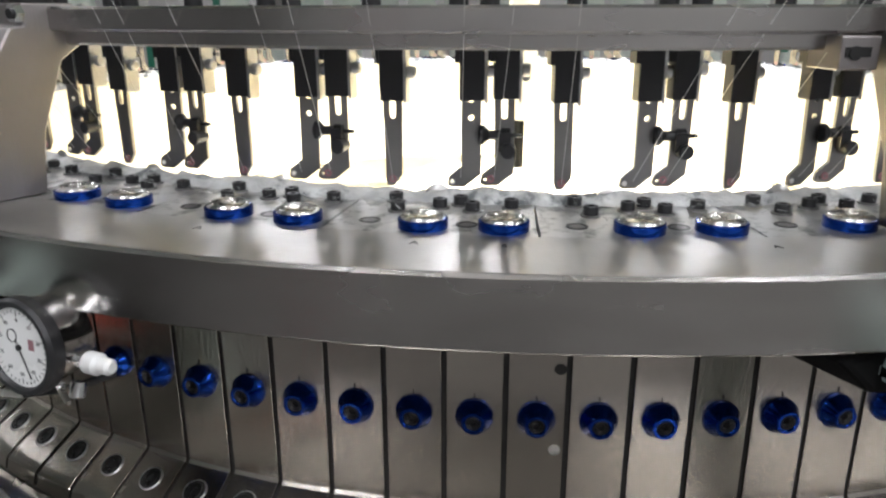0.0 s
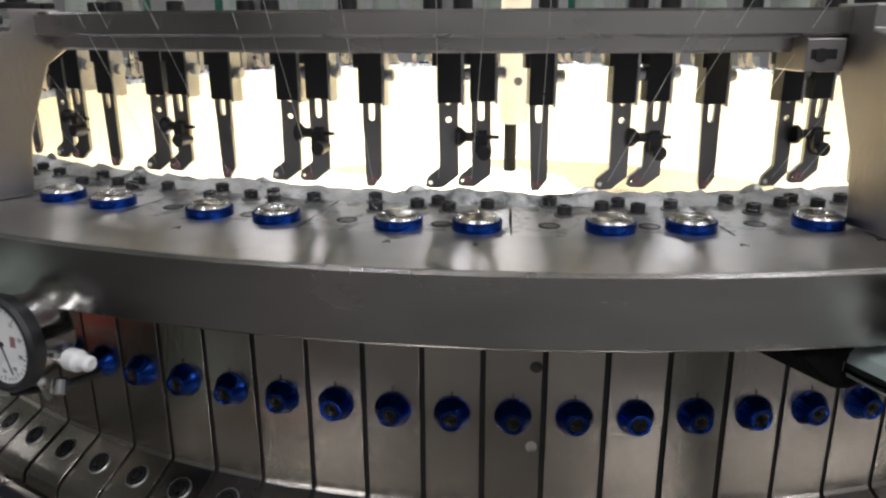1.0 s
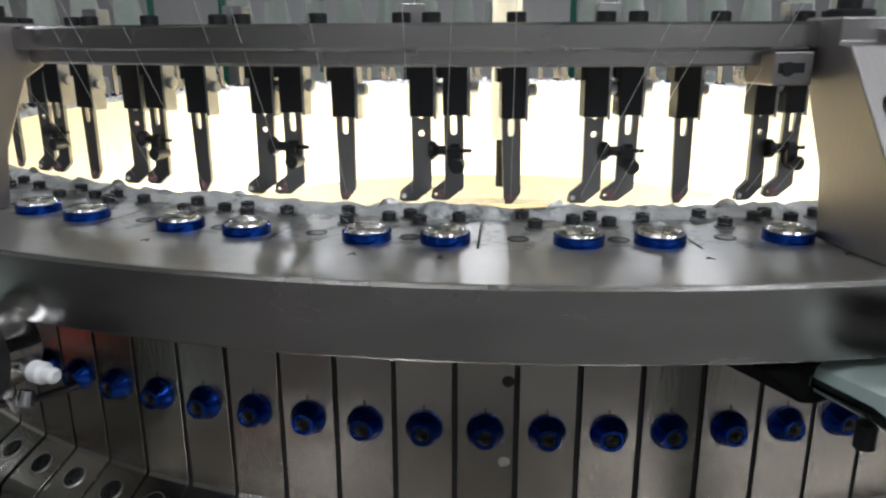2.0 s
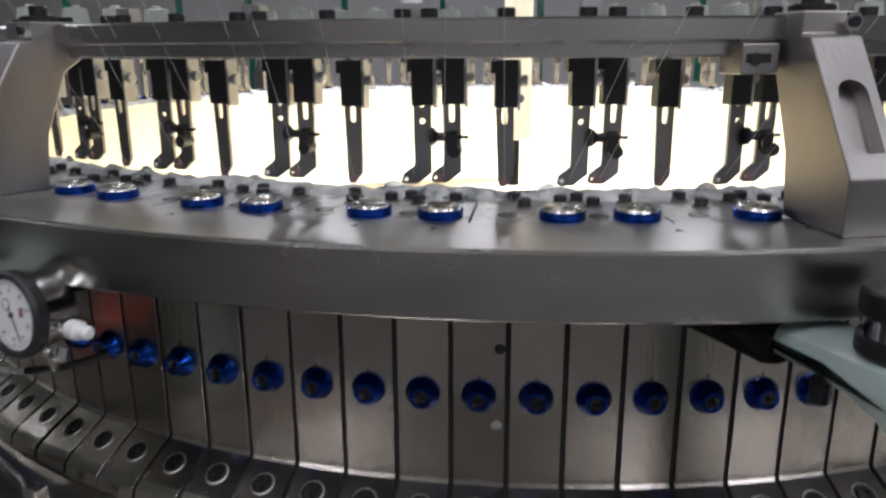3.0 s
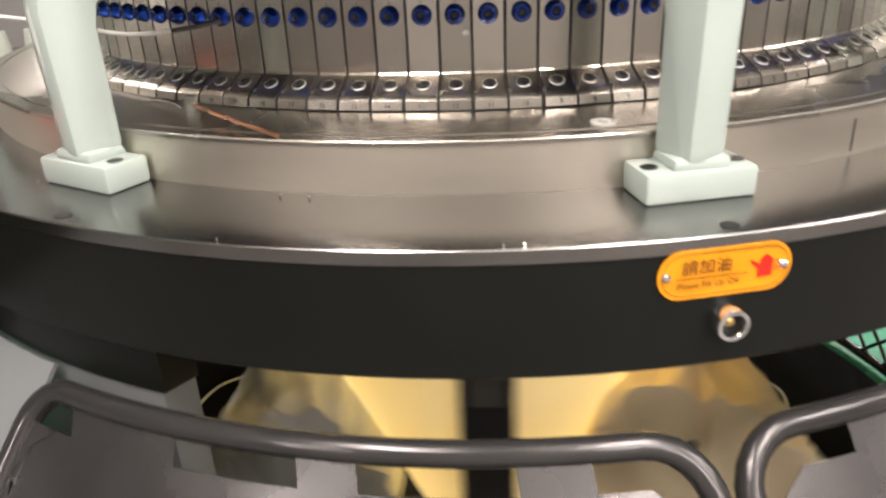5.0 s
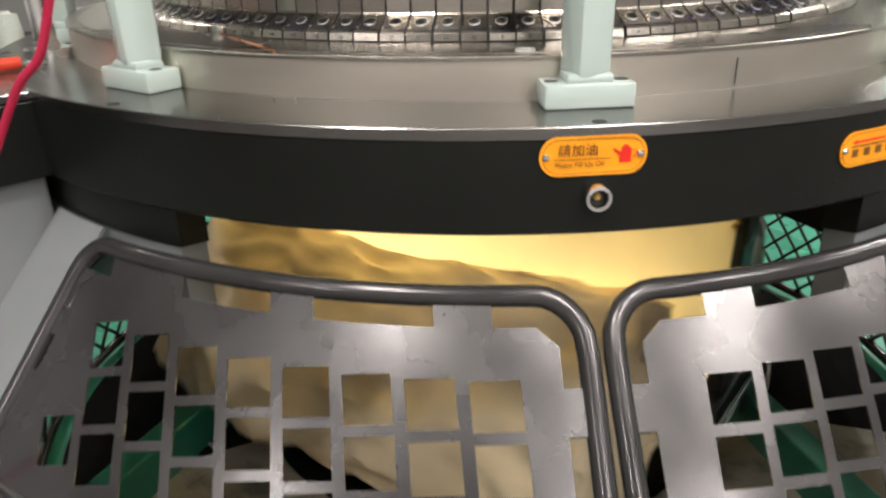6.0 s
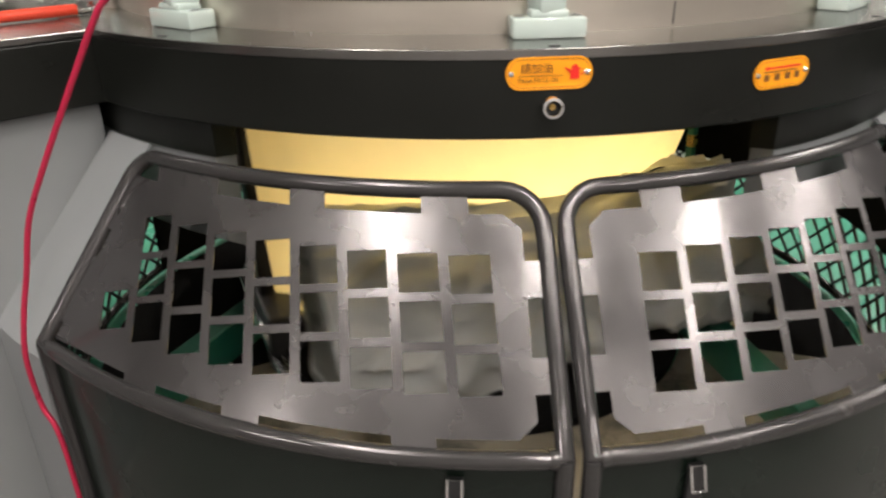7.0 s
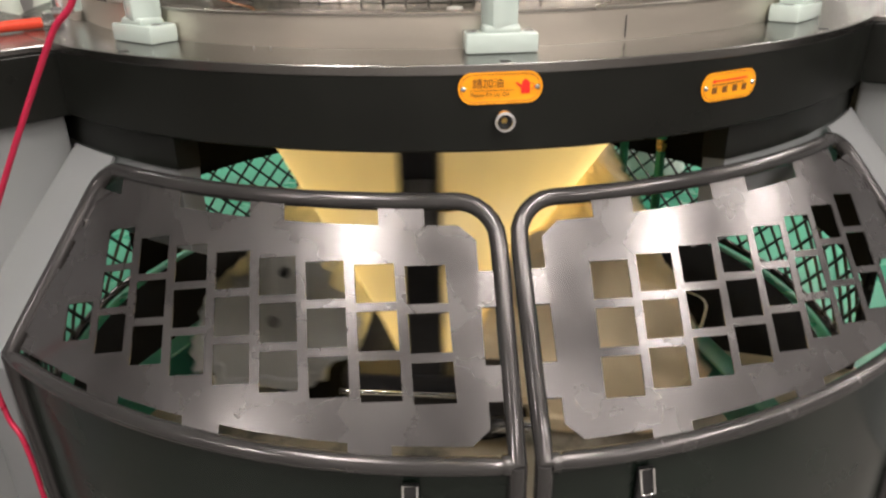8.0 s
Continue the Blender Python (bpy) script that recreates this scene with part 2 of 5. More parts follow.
def add_prism(bm, outline, y0, y1, m=None, taper=None):
    """Extrudes an (x, z) outline along y."""
    a = [bm.verts.new((x, y0, z)) for x, z in outline]
    b = [bm.verts.new((x, y1, z)) for x, z in outline]
    k = len(outline)
    bm.faces.new(a), bm.faces.new(b[::-1])
    for i in range(k):
        bm.faces.new((a[i], b[i], b[(i + 1) % k], a[(i + 1) % k]))
    if m is not None:
        bmesh.ops.transform(bm, matrix=m, verts=a + b)
    return bm


def prism(outline, y0, y1, m=None, bevel=0.0):
    bm = add_prism(bmesh.new(), outline, y0, y1)
    if bevel:
        bmesh.ops.recalc_face_normals(bm, faces=bm.faces)
        bmesh.ops.bevel(bm, geom=[e for e in bm.edges if e.calc_face_angle(0) > radians(20)], offset=bevel, segments=2, affect="EDGES", profile=0.5)
    if m is not None:
        bmesh.ops.transform(bm, matrix=m, verts=bm.verts)
    return bm


def add_tube(bm, points, radius, n=8, closed=False):
    pts = [Vector(p) for p in points]
    rings, up = [], None
    count = len(pts)
    for i, p in enumerate(pts):
        if closed:
            d = (pts[(i + 1) % count] - pts[i - 1]).normalized()
        else:
            d = (pts[min(i + 1, count - 1)] - pts[max(i - 1, 0)]).normalized()
        if up is None:
            up = d.orthogonal().normalized()
        up = (up - d * up.dot(d)).normalized()
        side = d.cross(up)
        rings.append([bm.verts.new(p + radius * (math.cos(2 * math.pi * k / n) * up + math.sin(2 * math.pi * k / n) * side)) for k in range(n)])
    for i in range(count if closed else count - 1):
        p, q = rings[i], rings[(i + 1) % count]
        for k in range(n):
            bm.faces.new((p[k], p[(k + 1) % n], q[(k + 1) % n], q[k]))
    if not closed:
        bm.faces.new(rings[0][::-1]), bm.faces.new(rings[-1])
    return bm


def tube(points, radius, n=8, closed=False):
    return add_tube(bmesh.new(), points, radius, n, closed)


def smooth_path(points, steps=8):
    """A Catmull-Rom line through the points."""
    p = [Vector(q) for q in points]
    p = [2 * p[0] - p[1]] + p + [2 * p[-1] - p[-2]]
    out = []
    for i in range(1, len(p) - 2):
        for s in range(steps):
            t = s / steps
            a, b, c, d = p[i - 1], p[i], p[i + 1], p[i + 2]
            out.append(0.5 * ((2 * b) + (c - a) * t + (2 * a - 5 * b + 4 * c - d) * t * t + (3 * b - a - 3 * c + d) * t ** 3))
    out.append(p[-2])
    return out


def letters(text, size, mat, parent, m, name="lettering", depth=0.0002):
    cu = bpy.data.curves.new(name, "FONT")
    cu.body, cu.size, cu.extrude, cu.align_x, cu.align_y = text, size, depth, "CENTER", "CENTER"
    tmp = bpy.data.objects.new(name, cu)
    scene.collection.objects.link(tmp)
    bpy.context.view_layer.update()
    me = bpy.data.meshes.new_from_object(tmp)
    bpy.data.objects.remove(tmp)
    bpy.data.curves.remove(cu)
    me.materials.clear()
    me.materials.append(mat)
    ob = new(name, me)
    ob.parent = parent
    ob.matrix_basis = m
    return ob


def outward(r, a, z, spin_deg=0.0):
    """A pose on the machine's ring: local x along the ring to the viewer's right, y up, z outward from the axis."""
    return turn(a) @ Matrix.Translation((r, 0, z)) @ Matrix(((0, 0, 1, 0), (1, 0, 0, 0), (0, 1, 0, 0), (0, 0, 0, 1))) @ turn(spin_deg)


# ---- the hall ----
def hall():
    x0, x1, y0, y1 = -7.0, 7.5, -5.0, 9.0
    ob = part("floor", box(x0, x1, y0, y1, -0.1, 0.0), FLOOR_GREY, None)
    tagged(ob, "dark grey concrete factory floor", "floor", kind="structure")
    ob = part("floor_lane", box(-3.2, 3.6, 0.62, 4.2, 0.0, 0.004), FLOOR_GREEN, None)
    tagged(ob, "green epoxy lane painted behind the machine", "floor", kind="structure")
    ob = part("ceiling", box(x0, x1, y0, y1, CEILING, CEILING + 0.1), CEIL, None)
    tagged(ob, "pale sheet ceiling of the hall", "ceiling", kind="structure")
    for name, b in (("wall_north", (x0, x1, y1, y1 + 0.15)), ("wall_south", (x0, x1, y0 - 0.15, y0)),
                    ("wall_west", (x0 - 0.15, x0, y0, y1)), ("wall_east", (x1, x1 + 0.15, y0, y1))):
        ob = part(name, box(*b, -0.1, CEILING), WALL, None)
        tagged(ob, "pale painted factory wall", "wall", kind="structure")
    first = thing("ceiling_light", "white fluorescent batten hanging under the ceiling", "ceiling light", pose(*LAMPS[0], CEILING), "hall lights")
    part("housing", box(-0.1, 0.1, -0.68, 0.68, -0.29, -0.20, 0.01), WHITE_PLASTIC, first)
    part("diffuser", box(-0.075, 0.075, -0.64, 0.64, -0.305, -0.292), LAMP_GLOW, first)
    for y in (-0.5, 0.5):
        part("hanger", tube([(0, y, -0.2), (0, y, 0)], 0.004, 6), CHROME, first)
    for lx, ly in LAMPS[1:]:
        copy_thing(first, pose(lx, ly, CEILING))
    # Housing made up to go with the added light over the tube.
    lamp = thing("machine_lamp", "added square lamp, out of view, brightening the open fabric tube", "lamp", pose(CX, CY + 0.1, 2.30))
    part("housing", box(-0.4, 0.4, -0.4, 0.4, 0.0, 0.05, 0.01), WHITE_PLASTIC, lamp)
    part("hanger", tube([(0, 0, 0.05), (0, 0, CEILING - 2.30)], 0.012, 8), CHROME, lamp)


hall()


# ---- the bed ----
def bed():
    base = thing("machine_bed", "heavy round machine bed with steel top and black sides", "machine bed", AXIS)
    part("top_plate", lathe([(0.66, 1.000), (1.0215, 1.000), (1.0228, 1.0015), (1.0228, 1.0142), (1.0215, Z_BED), (0.66, Z_BED)], n=240), STEEL_BED, base, "worn ground steel top plate", 30)
    part("side_ring", lathe([(0.72, 0.885), (1.018, 0.885), (1.0220, 0.889), (1.0220, 1.000), (0.72, 1.000)], n=240), BED_BLACK, base, "black painted side", 30)
    # arms over the machine's feet, each on a pale panelled pillar
    for side in (-1, 1):
        a = -80.0 + side * 48.6
        m = turn(a)
        y0, y1 = (0.0, 0.62) if side > 0 else (-0.62, 0.0)
        bm = box(0.90, 1.75, y0, y1, 0.884, 1.000, 0.003)
        part("arm", bm, BED_BLACK, base, "black arm of the bed", m=m)
        part("arm_plate", box(0.905, 1.752, y0 + 0.002, y1 - 0.002, 1.001, 1.0135, 0.002), STEEL_BED, base, m=m)
        p0, p1 = (0.03, 0.55) if side > 0 else (-0.55, -0.03)
        part("pillar", prism([(1.272, 0.0), (1.74, 0.0), (1.74, 0.881), (1.02, 0.881), (1.02, 0.797), (1.272, 0.519)], p0, p1, bevel=0.006), PAINT_GREY, base, "light grey panelled foot", m=m)
        e0, e1 = (-40.0, a + 1.5) if side > 0 else (a - 1.5, -121.9)
        part("apron", lathe([(1.010, 0.822), (1.282, 0.522), (1.281, 0.0), (1.285, 0.0), (1.286, 0.523), (1.014, 0.826)], e0, e1, 12), PAINT_GREY, base, "light grey panel beside the guard door", 30)
        c0, c1 = (a - 26.5, a + 22) if side > 0 else (a - 22, a + 15.6)
        part("pillar_cheek", lathe([(0.955, 0.64), (1.003, 0.67), (1.003, 0.882), (0.955, 0.882)], c0, c1, 40), PAINT_GREY, base, "light grey curved cheek", 30)
        # Black band stands in for the bed's shadow on the cheek.
        part("collar", lathe([(0.955, 0.815), (1.0065, 0.825), (1.0065, 0.8815), (0.955, 0.8815)], c0 - 0.3, c1 + 0.3, 40), BED_BLACK, base, "black band painting the bed's shadow on the cheek", 30)
    # tapped holes and small pins on the top
    hole = spin([(0.0085, 0.0), (0.0085, 0.0006)], 16)
    ref = part("tapped_hole", hole, SHADOW_GAP, base, m=Matrix.Translation(polar(1.005, -80.9, Z_BED) - Vector((CX, CY, 0))))
    for a in (-117.5, -45, -9, -153):
        again(ref, Matrix.Translation(polar(1.005, a, Z_BED) - Vector((CX, CY, 0))))
    pin = spin([(0.0014, 0), (0.0014, 0.003), (0.0007, 0.0036)], 8)
    ref = part("pin", pin, CHROME, base, m=Matrix.Translation(polar(1.018, -106.5, Z_BED) - Vector((CX, CY, 0))))
    for r, a in ((0.905, -106.2), (0.905, -104.2), (1.018, -92.2), (1.018, -91.2)):
        again(ref, Matrix.Translation(polar(r, a, Z_BED) - Vector((CX, CY, 0))))
    return base


bed()


def gear_ring():
    ring = thing("gear_ring", "turned steel cover ring lying on the bed", "machine ring", AXIS)
    part("ring_body", lathe([(0.66, Z_BED), (0.887, Z_BED), (0.887, 1.066), (0.891, 1.0665), (0.891, 1.0705), (0.8895, Z_GEAR), (0.8725, Z_GEAR), (0.872, 1.0705),
                             (0.8695, 1.0705), (0.869, Z_GEAR + 0.0005), (0.66, Z_GEAR + 0.0005)], n=240), STEEL_GEAR, ring, smooth=25)
    part("ring_side", lathe([(0.880, Z_BED), (0.8885, Z_BED), (0.8885, 1.0655), (0.880, 1.0655)], n=240), STEEL_SATIN, ring, "satin steel side face, coloured lighter for its reflections", 25)
    ref = part("hole", spin([(0.010, 0.0), (0.010, 0.0006)], 18), SHADOW_GAP, ring, m=turn(-61) @ pose(0.825, 0, Z_GEAR + 0.0005))
    for a in (-25, -133, -169):
        again(ref, turn(a) @ pose(0.825, 0, Z_GEAR + 0.0005))
    slot = box(-0.0008, 0.0008, -0.001, 0.001, 0, 0.035)
    part("slot_mark", slot, SHADOW_GAP, ring, m=turn(-66.5) @ pose(0.8883, 0, 1.02))


gear_ring()


def cam_ring():
    ring = thing("cam_ring", "ring of ground steel cam blocks with blue adjusting knobs", "cam ring", AXIS)
    # Black backing just behind the faces paints oil and shade into the gaps.
    part("backing", lathe([(0.69, Z_GEAR + 0.001), (0.7735, Z_GEAR + 0.001), (0.7712, 1.0818), (0.7650, 1.0867), (0.7345, 1.1035), (0.7332, 1.106), (0.7332, 1.2232), (0.69, 1.2232)], n=252), SHADOW_GAP, ring, "dark oily backing that paints shade into the gaps", 30)
    half = 0.0167
    prof = [(0.725, 1.223), (0.734, 1.223), (0.735, 1.222), (0.735, 1.108), (0.7365, 1.1055), (0.7675, 1.0885), (0.7715, 1.0855), (0.7735, 1.0835), (0.776, Z_GEAR + 0.002), (0.725, Z_GEAR + 0.002)]
    bm = add_prism(bmesh.new(), prof, -half, half)
    for v in bm.verts:
        v.co.y *= v.co.x / 0.735
    bmesh.ops.recalc_face_normals(bm, faces=bm.faces)
    bmesh.ops.bevel(bm, geom=[e for e in bm.edges if abs(abs(e.verts[0].co.y) - half * e.verts[0].co.x / 0.735) < 1e-6 and (e.verts[0].co.y > 0) == (e.verts[1].co.y > 0) and e.verts[0].co.x > 0.73 and e.verts[1].co.x > 0.73],
                    offset=0.00022, segments=1, affect="EDGES")
    block_me = mesh_of(bm, "cam_block", STEEL_BLOCK)
    # fluted blue knob
    bm = bmesh.new()
    n = 40
    rows = []
    for r, h, fl in ((0.0112, 0.0, 0.0), (0.0114, 0.0016, 0.0), (0.0110, 0.0022, 0.0003), (0.0076, 0.0085, 0.0004), (0.0074, 0.0094, 0.0), (0.0069, 0.0101, 0.0), (0.0055, 0.0101, 0.0), (0.0048, 0.0094, 0.0), (0.0048, 0.0050, 0.0)):
        rows.append([bm.verts.new(((r - (fl if i % 4 < 1 else 0)) * math.cos(2 * math.pi * i / n), (r - (fl if i % 4 < 1 else 0)) * math.sin(2 * math.pi * i / n), h)) for i in range(n)])
    for p, q in zip(rows, rows[1:]):
        for i in range(n):
            bm.faces.new((p[i], p[(i + 1) % n], q[(i + 1) % n], q[i]))
    bm.faces.new(rows[-1])
    knob_me = mesh_of(bm, "knob", BLUE, 28)
    bm = lathe([(0.0026, 0.0052), (0.0046, 0.0052), (0.0046, 0.0090), (0.0042, 0.0093), (0.0026, 0.0078)], n=18)
    add_spin(bm, [(0.0030, 0.0050), (0.0030, 0.0058)], 6)
    socket_me = mesh_of(bm, "socket", BLACK_OXIDE, 30)
    mark_me = mesh_of(box(-0.0004, 0.0004, 0.0125, 0.0155, 0.0, 0.0003), "index_mark", BLACK_OXIDE)
    # socket screw in its counterbore
    bm = bmesh.new()
    add_lathe(bm, [(0.0066, -0.0004), (0.0076, -0.0004), (0.0076, 0.0005), (0.0066, 0.0003)], n=24)
    add_spin(bm, [(0.0064, -0.0006), (0.0064, 0.0001)], 24)
    bore_me = mesh_of(bm, "counterbore", SHADOW_GAP)
    chamfer_me = mesh_of(lathe([(0.0076, -0.0003), (0.0086, -0.0003), (0.0086, 0.0003), (0.0076, 0.0008)], n=24), "chamfer", STEEL_PLATE, 30)
    bm = lathe([(0.0031, 0.0002), (0.0056, 0.0002), (0.0056, 0.0011), (0.0052, 0.0015), (0.0031, 0.0015)], n=18)
    bolt_me = mesh_of(bm, "socket_screw", SCREW_STEEL, 30)
    slope = math.degrees(math.atan2(1.1055 - 1.0885, 0.7675 - 0.7365))
    on_slope = Matrix.Translation((0.752, 0, 1.0972)) @ pose(0, 0, 0, 0, slope, 0)
    for i in range(126):
        k = i if i < 63 else i - 126
        block = new("cam_block", block_me)
        set_off = random.Random(k + 300)
        block.parent, block.matrix_basis = ring, turn(BLOCK0 + PITCH * k) @ Matrix.Translation((0.735, 0, 1.16)) @ pose(0, 0, 0, 0, set_off.uniform(-0.5, 0.5), set_off.uniform(-1.0, 1.0)) @ Matrix.Translation((-0.735, 0, -1.16))
        knob = new("knob", knob_me)
        knob.parent, knob.matrix_basis = block, outward(0.735, 0, 1.1705, 9 * (k * 7 % 5))
        for me in (socket_me, mark_me):
            o = new(me.name.split(".")[0], me)
            o.parent, o.matrix_basis = block, outward(0.7352, 0, 1.1705)
        for me in (bore_me, bolt_me, chamfer_me):
            o = new(me.name.split(".")[0], me)
            o.parent, o.matrix_basis = block, on_slope
        if -8 <= k <= 11:
            letters(str(12 - k), 0.0075, BLACK_OXIDE, block, outward(0.7751, 0, 1.0782) @ pose(0, 0, 0, -8, 0, 0), "stamped_number", 0.0001)
    # two small plugs beside one knob
    plug = spin([(0.0036, 0), (0.0036, 0.0006)], 16)
    ref = part("plug", plug, SHADOW_GAP, ring, m=outward(0.735, BLOCK0 + 1.02, 1.2035))
    part("plug", spin([(0.0034, 0), (0.0034, 0.0006)], 16), STEEL_PLATE, ring, m=outward(0.735, BLOCK0 + 0.9, 1.150))


cam_ring()


def saddle_ring():
    ring = thing("saddle_ring", "broad brushed steel ring with bolted cover plates and blue caps", "machine ring", AXIS)
    part("rim", lathe([(0.69, 1.262), (0.770, 1.262), (0.772, 1.2560), (0.8260, 1.2560), (0.8275, 1.2575), (0.8275, 1.2915), (0.8258, Z_RIM), (0.7695, Z_RIM), (0.7695, 1.286), (0.69, 1.286)], n=300), STEEL_RIM, ring, smooth=25)
    part("rim_top", lathe([(0.7697, 1.2885), (0.8250, 1.2885), (0.8250, Z_RIM + 0.0004), (0.7697, Z_RIM + 0.0004)], n=300), STEEL_TOP, ring, "dull ground top face, coloured lighter for the ceiling light", 25)
    # Solid black filler in place of the shaded recess under the rim.
    part("underside", lathe([(0.70, 1.2235), (0.730, 1.2235), (0.765, 1.240), (0.765, 1.2615), (0.70, 1.2615)], n=180), SHADOW_GAP, ring, "black filler painting the shade under the rim", 30)
    # one cover plate with its fittings
    w = radians(SET) / 2
    gap = 0.0007
    bm = bmesh.new()
    n = 8
    lo, hi = [], []
    for i in range(n + 1):
        a = -w + 2 * w * i / n
        for lst, z in ((lo, 1.2862), (hi, 1.2925)):
            lst.append([bm.verts.new((r * math.cos(a), r * math.sin(a) + (gap if i == 0 else -gap if i == n else 0), z)) for r in (0.694, 0.7690)])
    for i in range(n):
        bm.faces.new((hi[i][0], hi[i][1], hi[i + 1][1], hi[i + 1][0]))
        bm.faces.new((lo[i][0], lo[i + 1][0], lo[i + 1][1], lo[i][1]))
        for j in (0, 1):
            bm.faces.new((lo[i][j], hi[i][j], hi[i + 1][j], lo[i + 1][j]))
    for i in (0, n):
        bm.faces.new((lo[i][0], lo[i][1], hi[i][1], hi[i][0]))
    plate_me = mesh_of(bm, "cover_plate", STEEL_PLATE)
    cap_me = mesh_of(spin([(0.0126, 0), (0.0134, 0.0006), (0.0134, 0.0058), (0.0128, 0.0064), (0.0120, 0.0065)], 32), "blue_cap", BLUE, 30)
    top_me = mesh_of(spin([(0.0121, 0.0064), (0.0117, 0.0074), (0.0098, 0.0086), (0.0070, 0.0093), (0.0034, 0.0096), (0.0030, 0.0090), (0.0012, 0.0089)], 32), "cap_top", CAP_STEEL, 60)
    bm = lathe([(0.0018, 0.0), (0.0042, 0.0), (0.0042, 0.0045), (0.0038, 0.0050), (0.0021, 0.0050), (0.0018, 0.0030)], n=16)
    add_spin(bm, [(0.0019, 0), (0.0019, 0.0028)], 6)
    screw_me = mesh_of(bm, "cap_screw", BLACK_OXIDE, 30)
    washer_me = mesh_of(lathe([(0.002, 0), (0.0058, 0), (0.0058, 0.0010), (0.002, 0.0010)], n=18), "washer", STEEL_BLADE, 30)
    bm = lathe([(0.0042, -0.001), (0.0060, -0.001), (0.0060, 0.0003), (0.0042, 0.0002)], n=20)
    flush_me = mesh_of(bm, "flush_screw", BLACK_OXIDE, 30)
    bm = spin([(0.0040, -0.001), (0.0040, 0.0002)], 16)
    disc_me = mesh_of(bm, "flush_disc", STEEL_BLADE)
    first = -95.42 - SET / 2
    for i in range(42):
        k = i if i < 21 else i - 42
        plate = new("cover_plate", plate_me)
        plate.parent, plate.matrix_basis = ring, turn(first + SET * k)

        def fit(me, r, a, z=1.2925, rot=0):
            o = new(me.name.split(".")[0], me)
            o.parent, o.matrix_basis = plate, turn(a - first) @ pose(r, 0, z, 0, 0, rot)
            return o
        for a in (-100.02, -96.78):
            c = fit(cap_me, 0.7535, a, 1.2915)
            t = new("cap_top", top_me)
            t.parent, t.matrix_basis = plate, c.matrix_basis.copy()
        for j, (r, a) in enumerate(((0.724, -101.6), (0.714, -99.8), (0.720, -98.25), (0.711, -96.5), (0.706, -98.9), (0.703, -102.1))):
            fit(screw_me, r, a, 1.2935, 13 * j + 29 * k)
            fit(washer_me, r, a)
        for r, a in ((0.746, -102.4), (0.747, -98.3)):
            fit(flush_me, r, a), fit(disc_me, r, a)
        # the pale hump of the sinker cap inside the plate
        if i == 0:
            bm = bmesh.new()
            bmesh.ops.create_icosphere(bm, subdivisions=2, radius=0.0095)
            for v in bm.verts:
                v.co = Vector((v.co.x * 0.35, v.co.y, max(v.co.z, -0.001) * 1.0))
            hump_me = mesh_of(bm, "sinker_hump", STEEL_PLATE, 40)
        fit(hump_me, 0.690, -100.2, 1.2925)
    for text, a in (("A", -99.9), ("S", -96.7), ("A", -87.2), ("A", -82.0), ("A", -108.4)):
        letters(text, 0.007, BLACK_OXIDE, ring, turn(a) @ pose(0.786, 0, Z_RIM + 0.0006, 0, 0, 90), "stamped_letter", 0.0001)


saddle_ring()


def lint_ring():
    bm = bmesh.new()
    rng = random.Random(4)
    n = 720
    prev = None
    for i in range(n + 1):
        a = 2 * math.pi * (i % n) / n
        row = []
        for r, z in ((0.704, 1.2915), (0.699, 1.2965), (0.692, 1.298), (0.686, 1.2965), (0.681, 1.286)):
            d = noise.noise(Vector((math.cos(a) * 40, math.sin(a) * 40, r * 200))) * 0.0045 + noise.noise(Vector((math.cos(a) * 160, math.sin(a) * 160, r * 90))) * 0.0024
            row.append(Vector(((r + d * 0.8) * math.cos(a), (r + d * 0.8) * math.sin(a), z + d)))
        if prev:
            pv = [bm.verts.new(p) for p in prev]
            qv = [bm.verts.new(p) for p in row]
            for j in range(4):
                bm.faces.new((pv[j], qv[j], qv[j + 1], pv[j + 1]))
        prev = row
    bmesh.ops.remove_doubles(bm, verts=bm.verts, dist=1e-6)
    # loose fibres
    for _ in range(1500):
        a = rng.uniform(-150, -30)
        r = rng.uniform(0.685, 0.75)
        p = Vector((r * math.cos(radians(a)), r * math.sin(radians(a)), 1.2935 + rng.uniform(0, 0.004)))
        q = p + Vector((rng.gauss(0, 0.005), rng.gauss(0, 0.005), rng.uniform(-0.001, 0.004)))
        s = Vector((0.00012, 0.00012, 0.00015))
        bm.faces.new([bm.verts.new(v) for v in (p - s, p + s, q + s)])
    ob = part("lint", bm, LINT, None, smooth=60, m=AXIS)
    tagged(ob, "grey fluffy lint gathered along the needle line", "lint", kind="stuff")


lint_ring()


